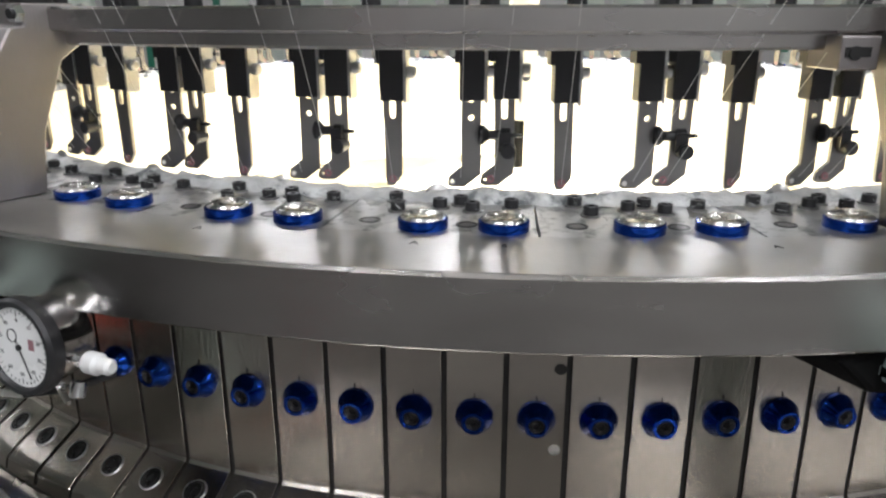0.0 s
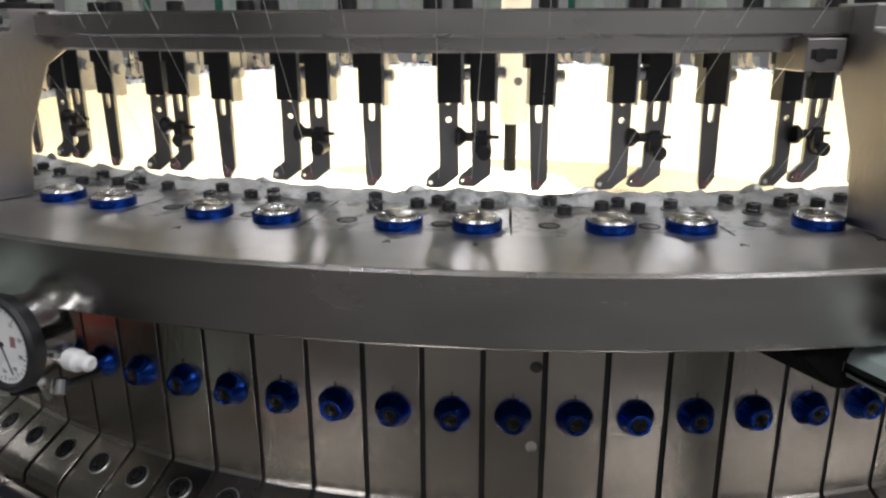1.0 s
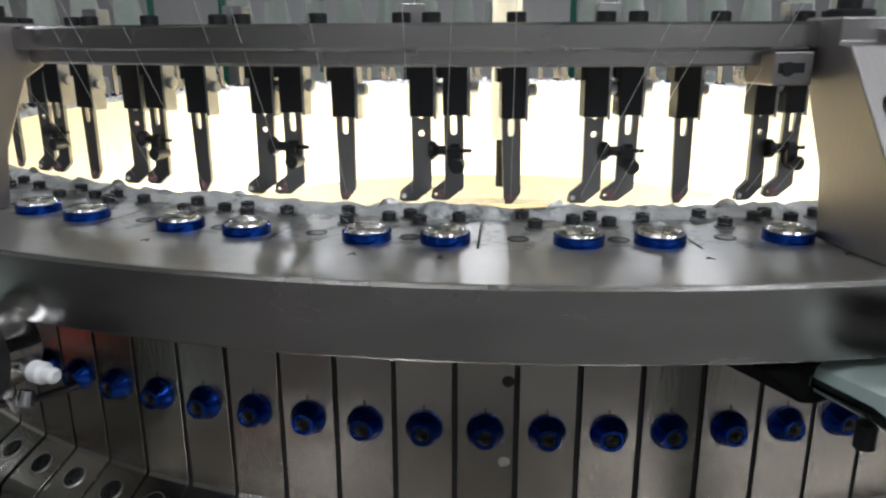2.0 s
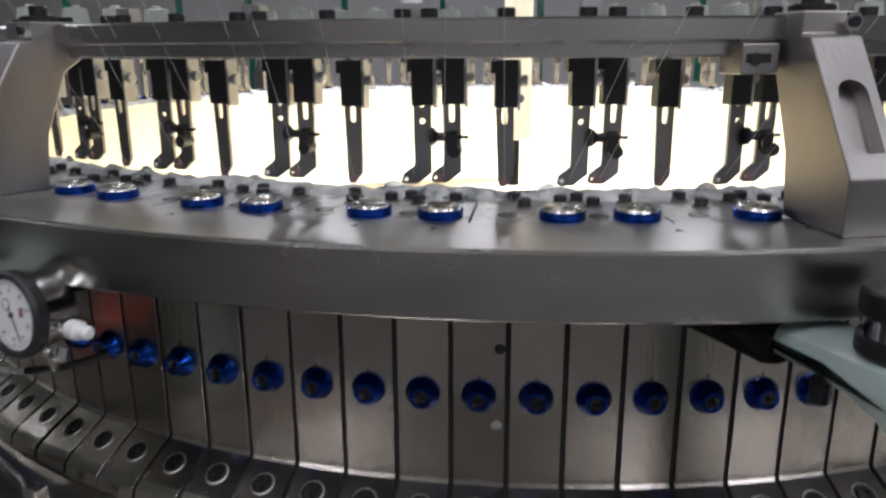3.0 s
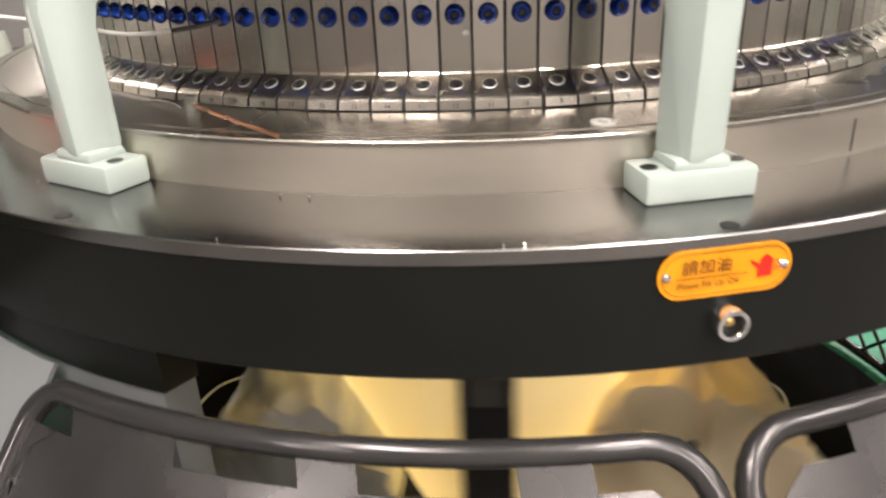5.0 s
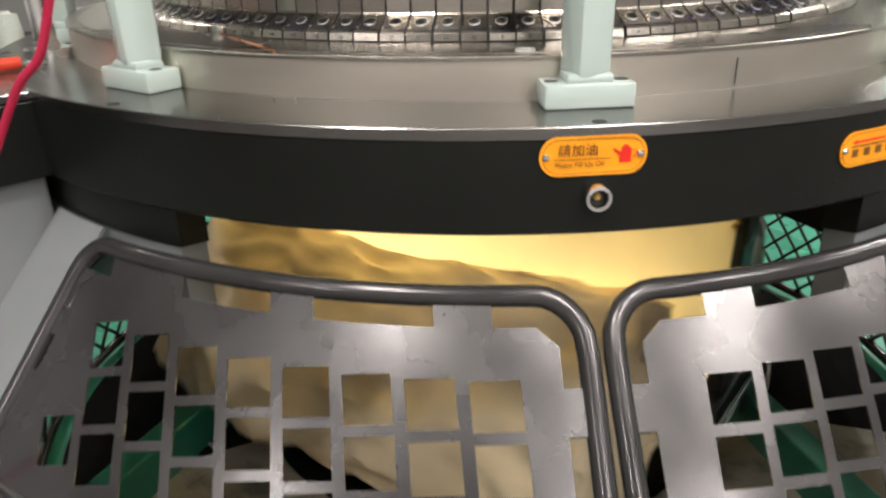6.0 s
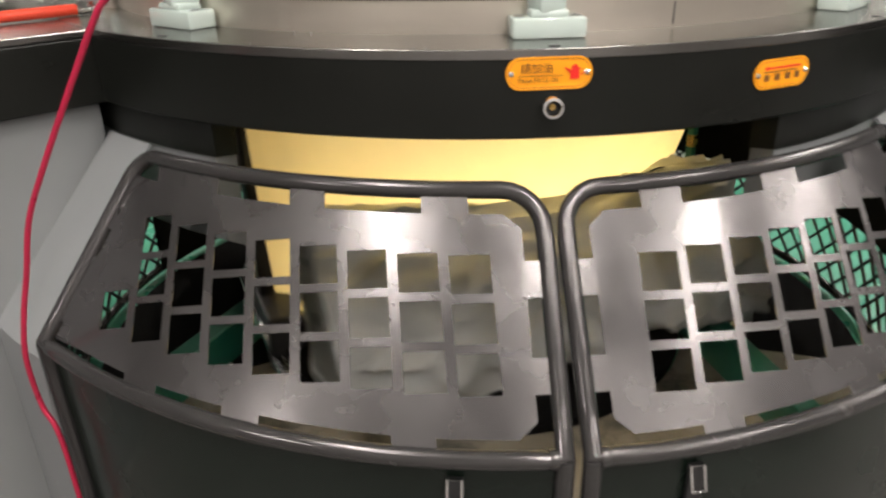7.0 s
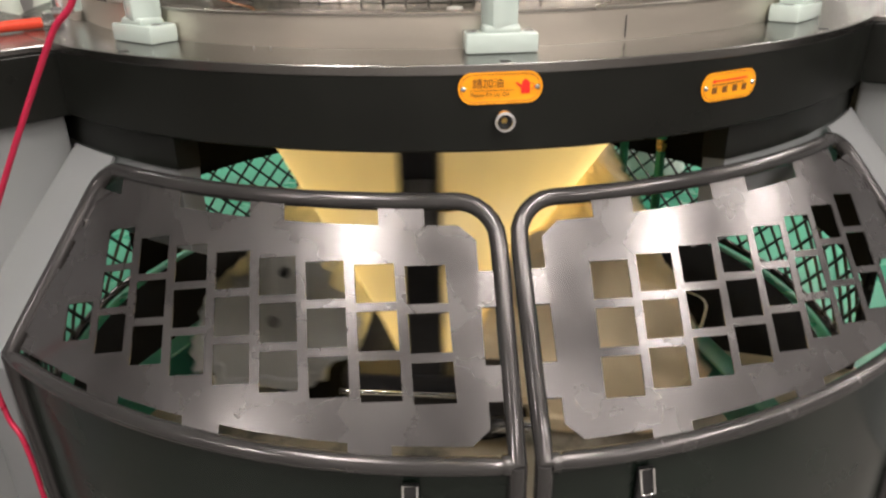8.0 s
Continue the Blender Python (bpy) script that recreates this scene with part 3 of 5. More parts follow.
# ---- the feeder ring, its brackets and feeders ----
def feeder_ring():
    ring = thing("feeder_ring", "steel ring that carries the yarn feeders", "machine ring", AXIS)
    part("ring_body", lathe([(0.694, 1.3815), (0.728, 1.3815), (0.7295, 1.383), (0.7295, 1.3895), (0.738, 1.3900), (0.7395, 1.3915), (0.7395, 1.4025), (0.738, 1.404), (0.694, 1.404)], n=300), STEEL_RIM, ring, smooth=25)
    bm = lathe([(0.0022, 0.0), (0.0052, 0.0), (0.0052, 0.0050), (0.0047, 0.0056), (0.0026, 0.0056), (0.0022, 0.0035)], n=16)
    add_spin(bm, [(0.0023, 0), (0.0023, 0.003)], 6)
    screw_me = mesh_of(bm, "cap_screw", BLACK_OXIDE, 30)
    block_me = mesh_of(box(-0.005, 0.005, -0.0065, 0.0065, 0, 0.0105, 0.0006), "clamp_block", STEEL_PLATE)
    for i in range(42):
        for off, r in ((-98.9, 0.722), (-97.6, 0.724), (-94.05, 0.722)):
            o = new("cap_screw", screw_me)
            o.parent, o.matrix_basis = ring, turn(off + SET * i) @ pose(r, 0, 1.404, 0, 0, 17 * i)
        o = new("clamp_block", block_me)
        o.parent, o.matrix_basis = ring, turn(-98.6 + SET * i) @ pose(0.708, 0, 1.404)
    # brackets that stand on the rim
    first = None
    outline = [(0.810, 1.2936), (0.810, 1.3235), (0.764, 1.3925), (0.755, 1.3935), (0.755, 1.406), (0.720, 1.406), (0.720, 1.3805), (0.734, 1.372), (0.752, 1.330), (0.757, 1.2936)]
    for a in (-80.75, -120.0, -42.2, -9.0, 25.0, 61.0, 97.0, 133.0, 169.0, -152.0):
        b = thing("ring_bracket", "leaning machined steel bracket bolted on the rim", "bracket", AXIS @ turn(a), "ring brackets")
        if first is None:
            half = 0.0148
            me = mesh_of(prism(outline, -half, half, bevel=0.0012), "body", STEEL_BRACKET)
            # hollow for the fixing bolt, cut into the sloping face
            bm = bmesh.new()
            n = 14
            pts = []
            for i in range(n + 1):
                t = math.pi * i / n
                pts.append((0.0085 * math.cos(t), 0.022 + 0.0085 * math.sin(t)))
            pts = [(0.0085, -0.012)] + pts + [(-0.0085, -0.012)]
            front = [bm.verts.new((p[0], p[1], 0.0)) for p in pts]
            bm.faces.new(front)
            ang = math.degrees(math.atan2(1.3925 - 1.3235, 0.810 - 0.764))
            m = Matrix.Translation((0.7955, 0, 1.3453)) @ Matrix(((0, -math.cos(radians(ang)), math.sin(radians(ang)), 0), (1, 0, 0, 0), (0, math.sin(radians(ang)), math.cos(radians(ang)), 0), (0, 0, 0, 1)))
            bmesh.ops.transform(bm, matrix=m, verts=bm.verts)
            cut = bmesh.ops.extrude_face_region(bm, geom=list(bm.faces))
            bmesh.ops.translate(bm, vec=Vector((-0.014, 0, -0.004)), verts=[v for v in cut["geom"] if isinstance(v, bmesh.types.BMVert)])
            bmesh.ops.translate(bm, vec=Vector((0.004, 0, 0.001)), verts=bm.verts)
            bmesh.ops.recalc_face_normals(bm, faces=bm.faces)
            cutter = bpy.data.meshes.new("cutter")
            bm.to_mesh(cutter)
            bm.free()
            cut_ob, body = new("cutter", cutter), new("body", me)
            mod = body.modifiers.new("pocket", "BOOLEAN")
            mod.object, mod.solver = cut_ob, "EXACT"
            bpy.context.view_layer.update()
            me2 = bpy.data.meshes.new_from_object(body.evaluated_get(bpy.context.evaluated_depsgraph_get()))
            bpy.data.objects.remove(body), bpy.data.objects.remove(cut_ob)
            me2.name = "body"
            first = dict(body=me2)
            first["bolt"] = mesh_of(spin([(0.006, 0), (0.006, 0.006), (0.0055, 0.0066)], 20), "bolt", BLACK_OXIDE, 30)
            first["washer"] = mesh_of(spin([(0.0125, 0), (0.0125, 0.003), (0.011, 0.004)], 24), "washer", BLACK_OXIDE, 30)
            bm = spin([(0.0055, 0), (0.0055, 0.005)], 6)
            first["nut"] = mesh_of(bm, "nut", CHROME)
            first["stud"] = mesh_of(spin([(0.003, 0), (0.003, 0.0065)], 12), "stud", BLACK_OXIDE, 30)
        for name, m in (("body", Matrix()), ("washer", pose(0.739, 0, 1.406)), ("bolt", pose(0.739, 0, 1.410)),
                        ("nut", outward(0.755, 0, 1.400) @ pose(0.012, 0, 0)), ("stud", outward(0.755, 0, 1.400) @ pose(0.012, 0, 0)),
                        ("bolt", pose(0.795, 0, 1.325))):
            o = new(name, first[name])
            o.parent, o.matrix_basis = b, m
    # a clamp block under the ring beside a bracket
    c = thing("ring_clamp", "steel clamp block with a screw hanging under the ring", "clamp", AXIS @ turn(-82.6))
    part("body", box(0.715, 0.742, -0.016, 0.006, 1.372, 1.389, 0.0008), STEEL_BRACKET, c)
    part("screw", spin([(0.0036, 0), (0.0036, 0.0012)], 14, outward(0.7420, 0, 1.3805) @ pose(-0.008, 0, 0)), SHADOW_GAP, c)
    part("slot", box(0.7421, 0.7424, -0.0135, 0.001, 1.3785, 1.3835), SHADOW_GAP, c)


feeder_ring()


def blade_mesh(bent, slot_z, round_holes):
    """A feeder blade in its plane: x along the ring, y up from 0 at the tip to the holder, with its openings cut through."""
    hw = 0.0058
    if bent:
        left = [(-0.0145, 0.0015), (-0.0135, 0.0065), (-hw, 0.0125), (-hw, 0.058)]
        right = [(hw, 0.058), (hw, 0.0075), (-0.004, 0.0), (-0.012, 0.0)]
    else:
        left = [(-0.0035, 0.0), (-0.0045, 0.004), (-hw, 0.058)]
        right = [(hw, 0.058), (hw, 0.007), (0.0005, 0.0)]
    outline = left + right
    bm = bmesh.new()
    outer = [bm.verts.new((x, y, 0)) for x, y in outline]
    edges = [bm.edges.new((outer[i], outer[(i + 1) % len(outer)])) for i in range(len(outer))]

    def ring(cx, cy, rx, ry):
        n = 12
        pts = []
        for i in range(n):
            t = 2 * math.pi * i / n
            y = math.sin(t) * rx + (ry if math.sin(t) > 0.01 else -ry if math.sin(t) < -0.01 else 0)
            pts.append((cx + math.cos(t) * rx, cy + y))
        v = [bm.verts.new((x, y, 0)) for x, y in pts]
        return [bm.edges.new((v[i], v[(i + 1) % n])) for i in range(n)]
    if slot_z:
        edges += ring(0, slot_z[0], 0.0021, slot_z[1])
    for hy in round_holes:
        edges += ring(0, hy, 0.0019, 0)
    if bent:
        edges += ring(-0.0115, 0.0035, 0.0010, 0)
    bmesh.ops.triangle_fill(bm, use_beauty=True, edges=edges)
    r = bmesh.ops.extrude_face_region(bm, geom=list(bm.faces))
    bmesh.ops.translate(bm, vec=(0, 0, 0.0026), verts=[v for v in r["geom"] if isinstance(v, bmesh.types.BMVert)])
    return mesh_of(bm, "blade", STEEL_BLADE)


def feeders():
    R = 0.684
    bm = box(-0.0073, 0.0073, 0.0, 0.030, -0.006, 0.004, 0.0006)
    add_box(bm, -0.0100, -0.0073, 0.0215, 0.0295, -0.006, 0.0035)
    holder = mesh_of(bm, "holder", BLACK_PLASTIC)
    strip = mesh_of(box(0.0076, 0.0092, -0.0015, 0.030, -0.0075, 0.003), "side_strip", STEEL_PLATE)
    bm = spin([(0.0032, 0), (0.0038, 0.0008), (0.0038, 0.004), (0.003, 0.0048)], 16)
    clip_screw = mesh_of(bm, "clip_screw", STEEL_PLATE, 30)
    bm = spin([(0.0048, -0.0155), (0.0058, -0.0145), (0.0058, -0.0125), (0.003, -0.0095), (0.003, -0.003), (0.0042, -0.002), (0.0042, 0.003), (0.0012, 0.0032), (0.0012, 0.0105)], 18, pose(0, 0, 0, 0, 90, 0))
    add_spin(bm, [(0.0044, -0.004), (0.0044, 0.007), (0.0038, 0.0076)], 18, pose(0.002, -0.0085, 0.001))
    add_box(bm, -0.0035, 0.0035, -0.009, 0.002, -0.001, 0.0045)
    thumb = mesh_of(bm, "thumb_screw", BLACK_PLASTIC, 30)
    eye = mesh_of(lathe([(0.0011, -0.0006), (0.0024, -0.0006), (0.0024, 0.0034), (0.0011, 0.0034)], n=14), "eyelet", PINK_CERAMIC, 30)
    eye2 = mesh_of(lathe([(0.0008, -0.0004), (0.0016, -0.0004), (0.0016, 0.0030), (0.0008, 0.0030)], n=12), "eyelet", WHITE_PLASTIC, 30)
    blades = (blade_mesh(True, None, (0.0415, 0.052)), blade_mesh(True, (0.0465, 0.0045), ()), blade_mesh(False, (0.0465, 0.0035), ()))
    strand = mesh_of(tube([(0, 0, 0), (0, 0, 1)], 0.00015, 5), "yarn", YARN)
    specs = ((-98.60, 0, 1.2995), (-96.92, 1, 1.3005), (-94.05, 2, 1.2985))
    labels = ("steel yarn feeder with bent foot and round holes",
              "slotted steel yarn feeder with black thumb screw",
              "straight slotted steel yarn feeder in a black plastic holder")
    for i in range(42):
        k = i if i < 21 else i - 42
        for a0, kind_, z0 in specs:
            a = a0 + SET * k
            f = thing("yarn_feeder", labels[kind_], "yarn feeder", AXIS @ outward(R, a, z0), "yarn feeders")
            r = random.Random(i * 3 + kind_)
            tilt = pose(0, 0, 0, 0, r.uniform(-4, 4) + (10 if kind_ == 0 else 4 if kind_ == 1 else 0), r.uniform(-1, 1))
            for name, me, m in (("blade", blades[kind_], tilt), ("holder", holder, pose(0, 0.0515, 0, 0, 8, 0)), ("side_strip", strip, pose(0, 0.0515, 0)),
                                ("clip_screw", clip_screw, pose(0.0092, 0.068, -0.002, 0, 90, 0))):
                o = new(name, me)
                o.parent, o.matrix_basis = f, m
            if kind_ == 1:
                o = new("thumb_screw", thumb)
                o.parent, o.matrix_basis = f, pose(0, 0.0305, 0.0028)
            if kind_:
                o = new("eyelet", eye)
                o.parent, o.matrix_basis = f, tilt @ pose(-0.008 if kind_ == 1 else -0.0002, 0.0042, 0)
            else:
                o = new("eyelet", eye2)
                o.parent, o.matrix_basis = f, tilt @ pose(-0.0115, 0.0035, 0)
            # its strand of yarn, led up past the ring
            eye_at = AXIS @ outward(R, a, z0) @ Vector((-0.006 if kind_ < 2 else 0, 0.004, 0.003))
            lean = -1.1 if k < -2 else 0.2 if k < 1 else 2.0
            top = polar(0.748, a + lean + 0.3 * r.uniform(-1, 1), 1.409)
            far_top = top + (top - eye_at) * 6
            y = new("yarn", strand)
            d = far_top - eye_at
            y.matrix_basis = Matrix.Translation(eye_at) @ d.to_track_quat("Z", "Y").to_matrix().to_4x4() @ Matrix.Diagonal((1, 1, d.length, 1))
            tagged(y, "thin white yarn running down to its feeder", "yarn", "yarn strands")


feeders()


# ---- support legs on the bed ----
def support_legs(twist, angles):
    first = thing("support_leg", "pale grey-green cast iron leg bolted to the bed", "machine leg", AXIS @ turn(angles[0]), "support legs")
    bm = box(0.8900, 0.9460, -0.0560, 0.0560, Z_BED, 1.0460, 0.0045)
    part("foot", bm, PAINT_GREEN, first, smooth=40)
    TWIST = Matrix.Translation((0.917, 0, 0)) @ turn(twist) @ Matrix.Translation((-0.925, 0, 0))
    outline = [(0.898, 1.0445), (0.950, 1.0445), (0.950, 1.064), (0.953, 1.200), (0.950, 1.216), (0.938, 1.247), (0.931, 1.2515), (0.800, 1.2515),
               (0.800, 1.232), (0.842, 1.2305), (0.872, 1.222), (0.888, 1.206), (0.894, 1.18), (0.8945, 1.06)]
    part("column", prism(outline, -0.0240, 0.0240, bevel=0.0125), PAINT_GREEN, first, smooth=24, m=TWIST)
    part("fillet", prism([(0.90, 1.0435), (0.951, 1.0435), (0.950, 1.057), (0.905, 1.057)], -0.029, 0.029, bevel=0.005), PAINT_GREEN, first, smooth=40, m=pose(-0.008, 0, 0))
    bm = lathe([(0.0035, 0.0), (0.0085, 0.0), (0.0085, 0.0006), (0.0035, 0.0004)], n=18)
    add_spin(bm, [(0.0036, 0), (0.0036, 0.0003)], 6)
    me = mesh_of(bm, "socket_screw", BLACK_OXIDE, 30)
    for y in (-0.044, 0.044):
        o = new("socket_screw", me)
        o.parent, o.matrix_basis = first, pose(0.922, y, 1.0462)
    knob = part("adjuster", spin([(0.0185, 0), (0.0195, 0.001), (0.0195, 0.008), (0.017, 0.0085), (0.017, 0.009)], 32), BLACK_PLASTIC, first, "black adjusting knob with a silver scale ring", 30, TWIST @ pose(0.864, 0, 1.2515))
    part("scale_ring", spin([(0.0178, 0.0085), (0.0182, 0.009), (0.0182, 0.0175), (0.0178, 0.018)], 40), CHROME, knob, smooth=30)
    part("top_knob", spin([(0.0190, 0.018), (0.0198, 0.019), (0.0198, 0.0295), (0.0188, 0.031), (0.011, 0.0312), (0.009, 0.0295)], 32), BLACK_PLASTIC, knob, smooth=30)
    bm = spin([(0.0085, 0.029), (0.0085, 0.0325), (0.007, 0.0335)], 20)
    part("centre_screw", bm, STEEL_BLADE, knob, smooth=30)
    part("under_block", prism([(-0.052, 1.2510), (0.026, 1.2510), (0.026, 1.229), (-0.016, 1.2265), (-0.026, 1.2290)], -0.812, -0.750, bevel=0.003, m=turn(90)), MATT_BLACK, first, "black block under the arm", m=TWIST)
    part("grub_screw", spin([(0.005, 0), (0.005, 0.012)], 12, pose(0.835, -0.012, 1.216)), BLACK_OXIDE, first, m=TWIST)
    for a in angles[1:]:
        copy_thing(first, AXIS @ turn(a))


# the arms lean towards each other in pairs
support_legs(15, (-80.6, -0.5, 79.5, 159.5))
support_legs(-17, (-120.9, -40.3, 39.5, 119.5, -161.0))


# ---- the guard doors below the bed ----
R_TOP, Z_TOP, R_LOW, Z_LOW = 1.033, 0.812, 1.294, 0.524


def on_cone(a, s, lift=0.0):
    """A point of the doors' sloping shell at a degrees round the axis, s from the top tube (0) to the foot tube (1)."""
    r = R_TOP + (R_LOW - R_TOP) * s + lift * 0.73
    z = Z_TOP + (Z_LOW - Z_TOP) * s + lift * 0.68
    return Vector((r * math.cos(radians(a)), r * math.sin(radians(a)), z))


def guard_door(edge, side, sweep, holes, top_tabs, foot_tabs, name_label):
    d = thing("guard_door", name_label, "guard door", AXIS, "guard doors")
    x_in, pitch, wide, s_in, s_step, tilt_in, tilt_step = holes

    def at(deg, s, lift=0.0):
        return on_cone(edge + side * deg, s, lift)

    def foot(deg):
        """The foot tube climbs a little towards the far end."""
        return 1.0 - 0.085 * (deg / 40.0) ** 2

    def on(x, s, lift=0.004):
        """x metres along the arc from the meeting edge."""
        return at(math.degrees(x / (R_TOP + (R_LOW - R_TOP) * s)), s, lift)
    pts = []
    # up the meeting edge, along the top, down the far edge, back along the foot
    for s in (1.0, 0.8, 0.6, 0.4, 0.28, 0.2):
        pts.append(at(0.0, s))
    for t in range(1, 7):
        b = math.pi / 2 * t / 6
        pts.append(at(3.4 * (1 - math.cos(b)), 0.17 * (1 - math.sin(b))))
    n = 26
    for i in range(1, n):
        pts.append(at(3.4 + (sweep - 5.6) * i / n, 0.0))
    for t in range(0, 6):
        b = math.pi / 2 * t / 5
        pts.append(at(sweep - 2.2 + 2.2 * math.sin(b), 0.12 * (1 - math.cos(b))))
    for s in (0.2, 0.35, 0.5, 0.65, 0.8):
        pts.append(at(sweep, s))
    for i in range(0, 33):
        deg = sweep * (1 - i / 32)
        pts.append(at(deg, foot(deg)))
    part("tube_frame", tube(pts[:-1], 0.0138, 14, closed=True), TUBE_GREY, d, "bent dark grey steel tube", 50)
    # perforated sheet: straight columns of square holes whose rows follow the arc in steps
    cols, high = 9, 0.150
    lines = []

    def rows_at(k, far):
        near_top = s_in - s_step * k
        top = near_top + (tilt_in + tilt_step * k if far else 0.0)
        step = 0.185 - 0.001 * k
        return [top + step * j + h for j in range(3) for h in (0.0, high)]
    x_first = 0.034
    lines.append((lambda s: x_first, rows_at(0, False)))
    for k in range(cols):
        for far in (False, True):
            lines.append((lambda s, x=x_in + pitch * k + (wide if far else 0.0): x - 0.010 * (s - 0.3) * (k / 8.0), rows_at(k, far)))
    lines.append((lambda s: radians(sweep) * (R_TOP + (R_LOW - R_TOP) * s) - 0.026, rows_at(cols - 1, True)))
    bm = bmesh.new()
    grid = []
    for i, (fx, rows) in enumerate(lines):
        s_low = 0.935
        col = []
        ends = i in (0, len(lines) - 1)
        for s in [0.103, 0.165] + rows + [0.875, None]:
            if s is None:
                s = s_low * foot(math.degrees(fx(0.93) / 1.27))
            x = fx(s)
            if ends and (s < 0.11 or s > 0.88 and col and len(col) == 9):
                x += (0.026 if i == 0 else -0.026)
            col.append(bm.verts.new(on(x, s)))
        grid.append(col)
    for i in range(len(lines) - 1):
        column, is_hole = (i - 1) // 2, i % 2 == 1
        for j in range(9):
            row = (j - 2) // 2
            if is_hole and column < cols and j >= 2 and j < 8 and (j - 2) % 2 == 0 and (column < 8 or row == 2):
                continue
            bm.faces.new((grid[i][j], grid[i + 1][j], grid[i + 1][j + 1], grid[i][j + 1]))
    ob = part("perforated_sheet", bm, DOOR_GREY, d, "grey sheet with punched square holes", 30)
    sol = ob.modifiers.new("thickness", "SOLIDIFY")
    sol.thickness = 0.0022

    def tab(p, q, r_, s_):
        b = bmesh.new()
        v = [b.verts.new(w) for w in (p, q, r_, s_)]
        b.faces.new(v)
        g = bmesh.ops.extrude_face_region(b, geom=list(b.faces))
        bmesh.ops.translate(b, vec=(0, 0, -0.002), verts=[w for w in g["geom"] if isinstance(w, bmesh.types.BMVert)])
        part("tab", b, DOOR_GREY, d)

    def patch(x0, x1, s0, s1):
        n_ = max(1, round((x1 - x0) / 0.06))
        for i in range(n_):
            u, w = x0 + (x1 - x0) * i / n_, x0 + (x1 - x0) * (i + 1) / n_
            tab(on(u, s0), on(w, s0), on(w, s1), on(u, s1))
    for x0, x1 in top_tabs:
        patch(x0, x1, 0.0, 0.108)
    for x0, x1 in foot_tabs:
        f0, f1 = foot(math.degrees(x0 / 1.28)), foot(math.degrees(x1 / 1.28))
        tab(on(x0, 0.93 * f0), on(x1, 0.93 * f1), on(x1, f1 - 0.01), on(x0, f0 - 0.01))
    for s0, s1 in ((0.29, 0.43), (0.65, 0.78)):
        patch(0.0, 0.037, s0, s1)
    for s0, s1 in ((0.22, 0.36), (0.50, 0.80)):
        x0, x1 = (radians(sweep) * (R_TOP + (R_LOW - R_TOP) * s) for s in (s0, s1))
        tab(on(x0, s0), on(x0 - 0.030, s0), on(x1 - 0.030, s1), on(x1, s1))
    # skirt below the foot tube
    bm = bmesh.new()
    prev = None
    for i in range(41):
        deg = sweep * i / 40
        up = at(deg, foot(deg))
        a = radians(edge + side * deg)
        r = math.hypot(up.x, up.y) - 0.004
        row = [bm.verts.new((q * math.cos(a), q * math.sin(a), z)) for q, z in ((r, up.z - 0.008), (r - 0.004, 0.30), (r - 0.008, 0.06))]
        if prev:
            for j in range(2):
                bm.faces.new((prev[j], row[j], row[j + 1], prev[j + 1]))
        prev = row
    skirt = part("skirt", bm, SKIRT, d, "dark glossy lower panel", 40)
    sol = skirt.modifiers.new("thickness", "SOLIDIFY")
    sol.thickness = 0.003
    for deg in (0.0, sweep):
        up = at(deg, foot(deg))
        part("skirt_tube", tube([up, Vector((up.x * 0.994, up.y * 0.994, 0.05))], 0.0138, 14), TUBE_GREY, d, smooth=50)
    part("weld", spin([(0.0140, -0.006), (0.0150, 0.0), (0.0140, 0.006)], 16, Matrix.Translation(at(0.7, 1.0)) @ turn(edge + 90) @ pose(0, 0, 0, 0, 90, 0)), TUBE_GREY, d, "weld bead on the tube", 50)
    here = outward(math.hypot(at(6.6, 1.0).x, at(6.6, 1.0).y) - 0.003, edge + side * 6.6, 0.472)
    latch = part("latch", box(-0.012, 0.012, -0.060, 0.022, 0, 0.009, 0.002, here), BLACK_PLASTIC, d, "small black latch")
    part("latch_bow", tube([here @ Vector(p) for p in ((-0.010, 0.022, 0.008), (-0.010, -0.014, 0.020), (0.010, -0.014, 0.020), (0.010, 0.022, 0.008))], 0.0024, 8, closed=True), CHROME, latch, smooth=50)
    return d


guard_door(-81.85, -1, 39.8, (0.083, 0.0757, 0.060, 0.261, 0.0052, 0.006, 0.0052), ((0.110, 0.180), (0.330, 0.389), (0.524, 0.66)),
           ((0.172, 0.234), (0.427, 0.488), (0.607, 0.672)), "perforated grey guard door with tube frame and dark skirt, closed")
guard_door(-80.2, 1, 40.0, (0.103, 0.0740, 0.060, 0.281, 0.0068, 0.010, 0.0035), ((0.119, 0.186), (0.334, 0.408), (0.534, 0.66)),
           ((0.159, 0.222), (0.409, 0.468), (0.649, 0.705)), "perforated grey guard door meeting its neighbour at a tube, closed")


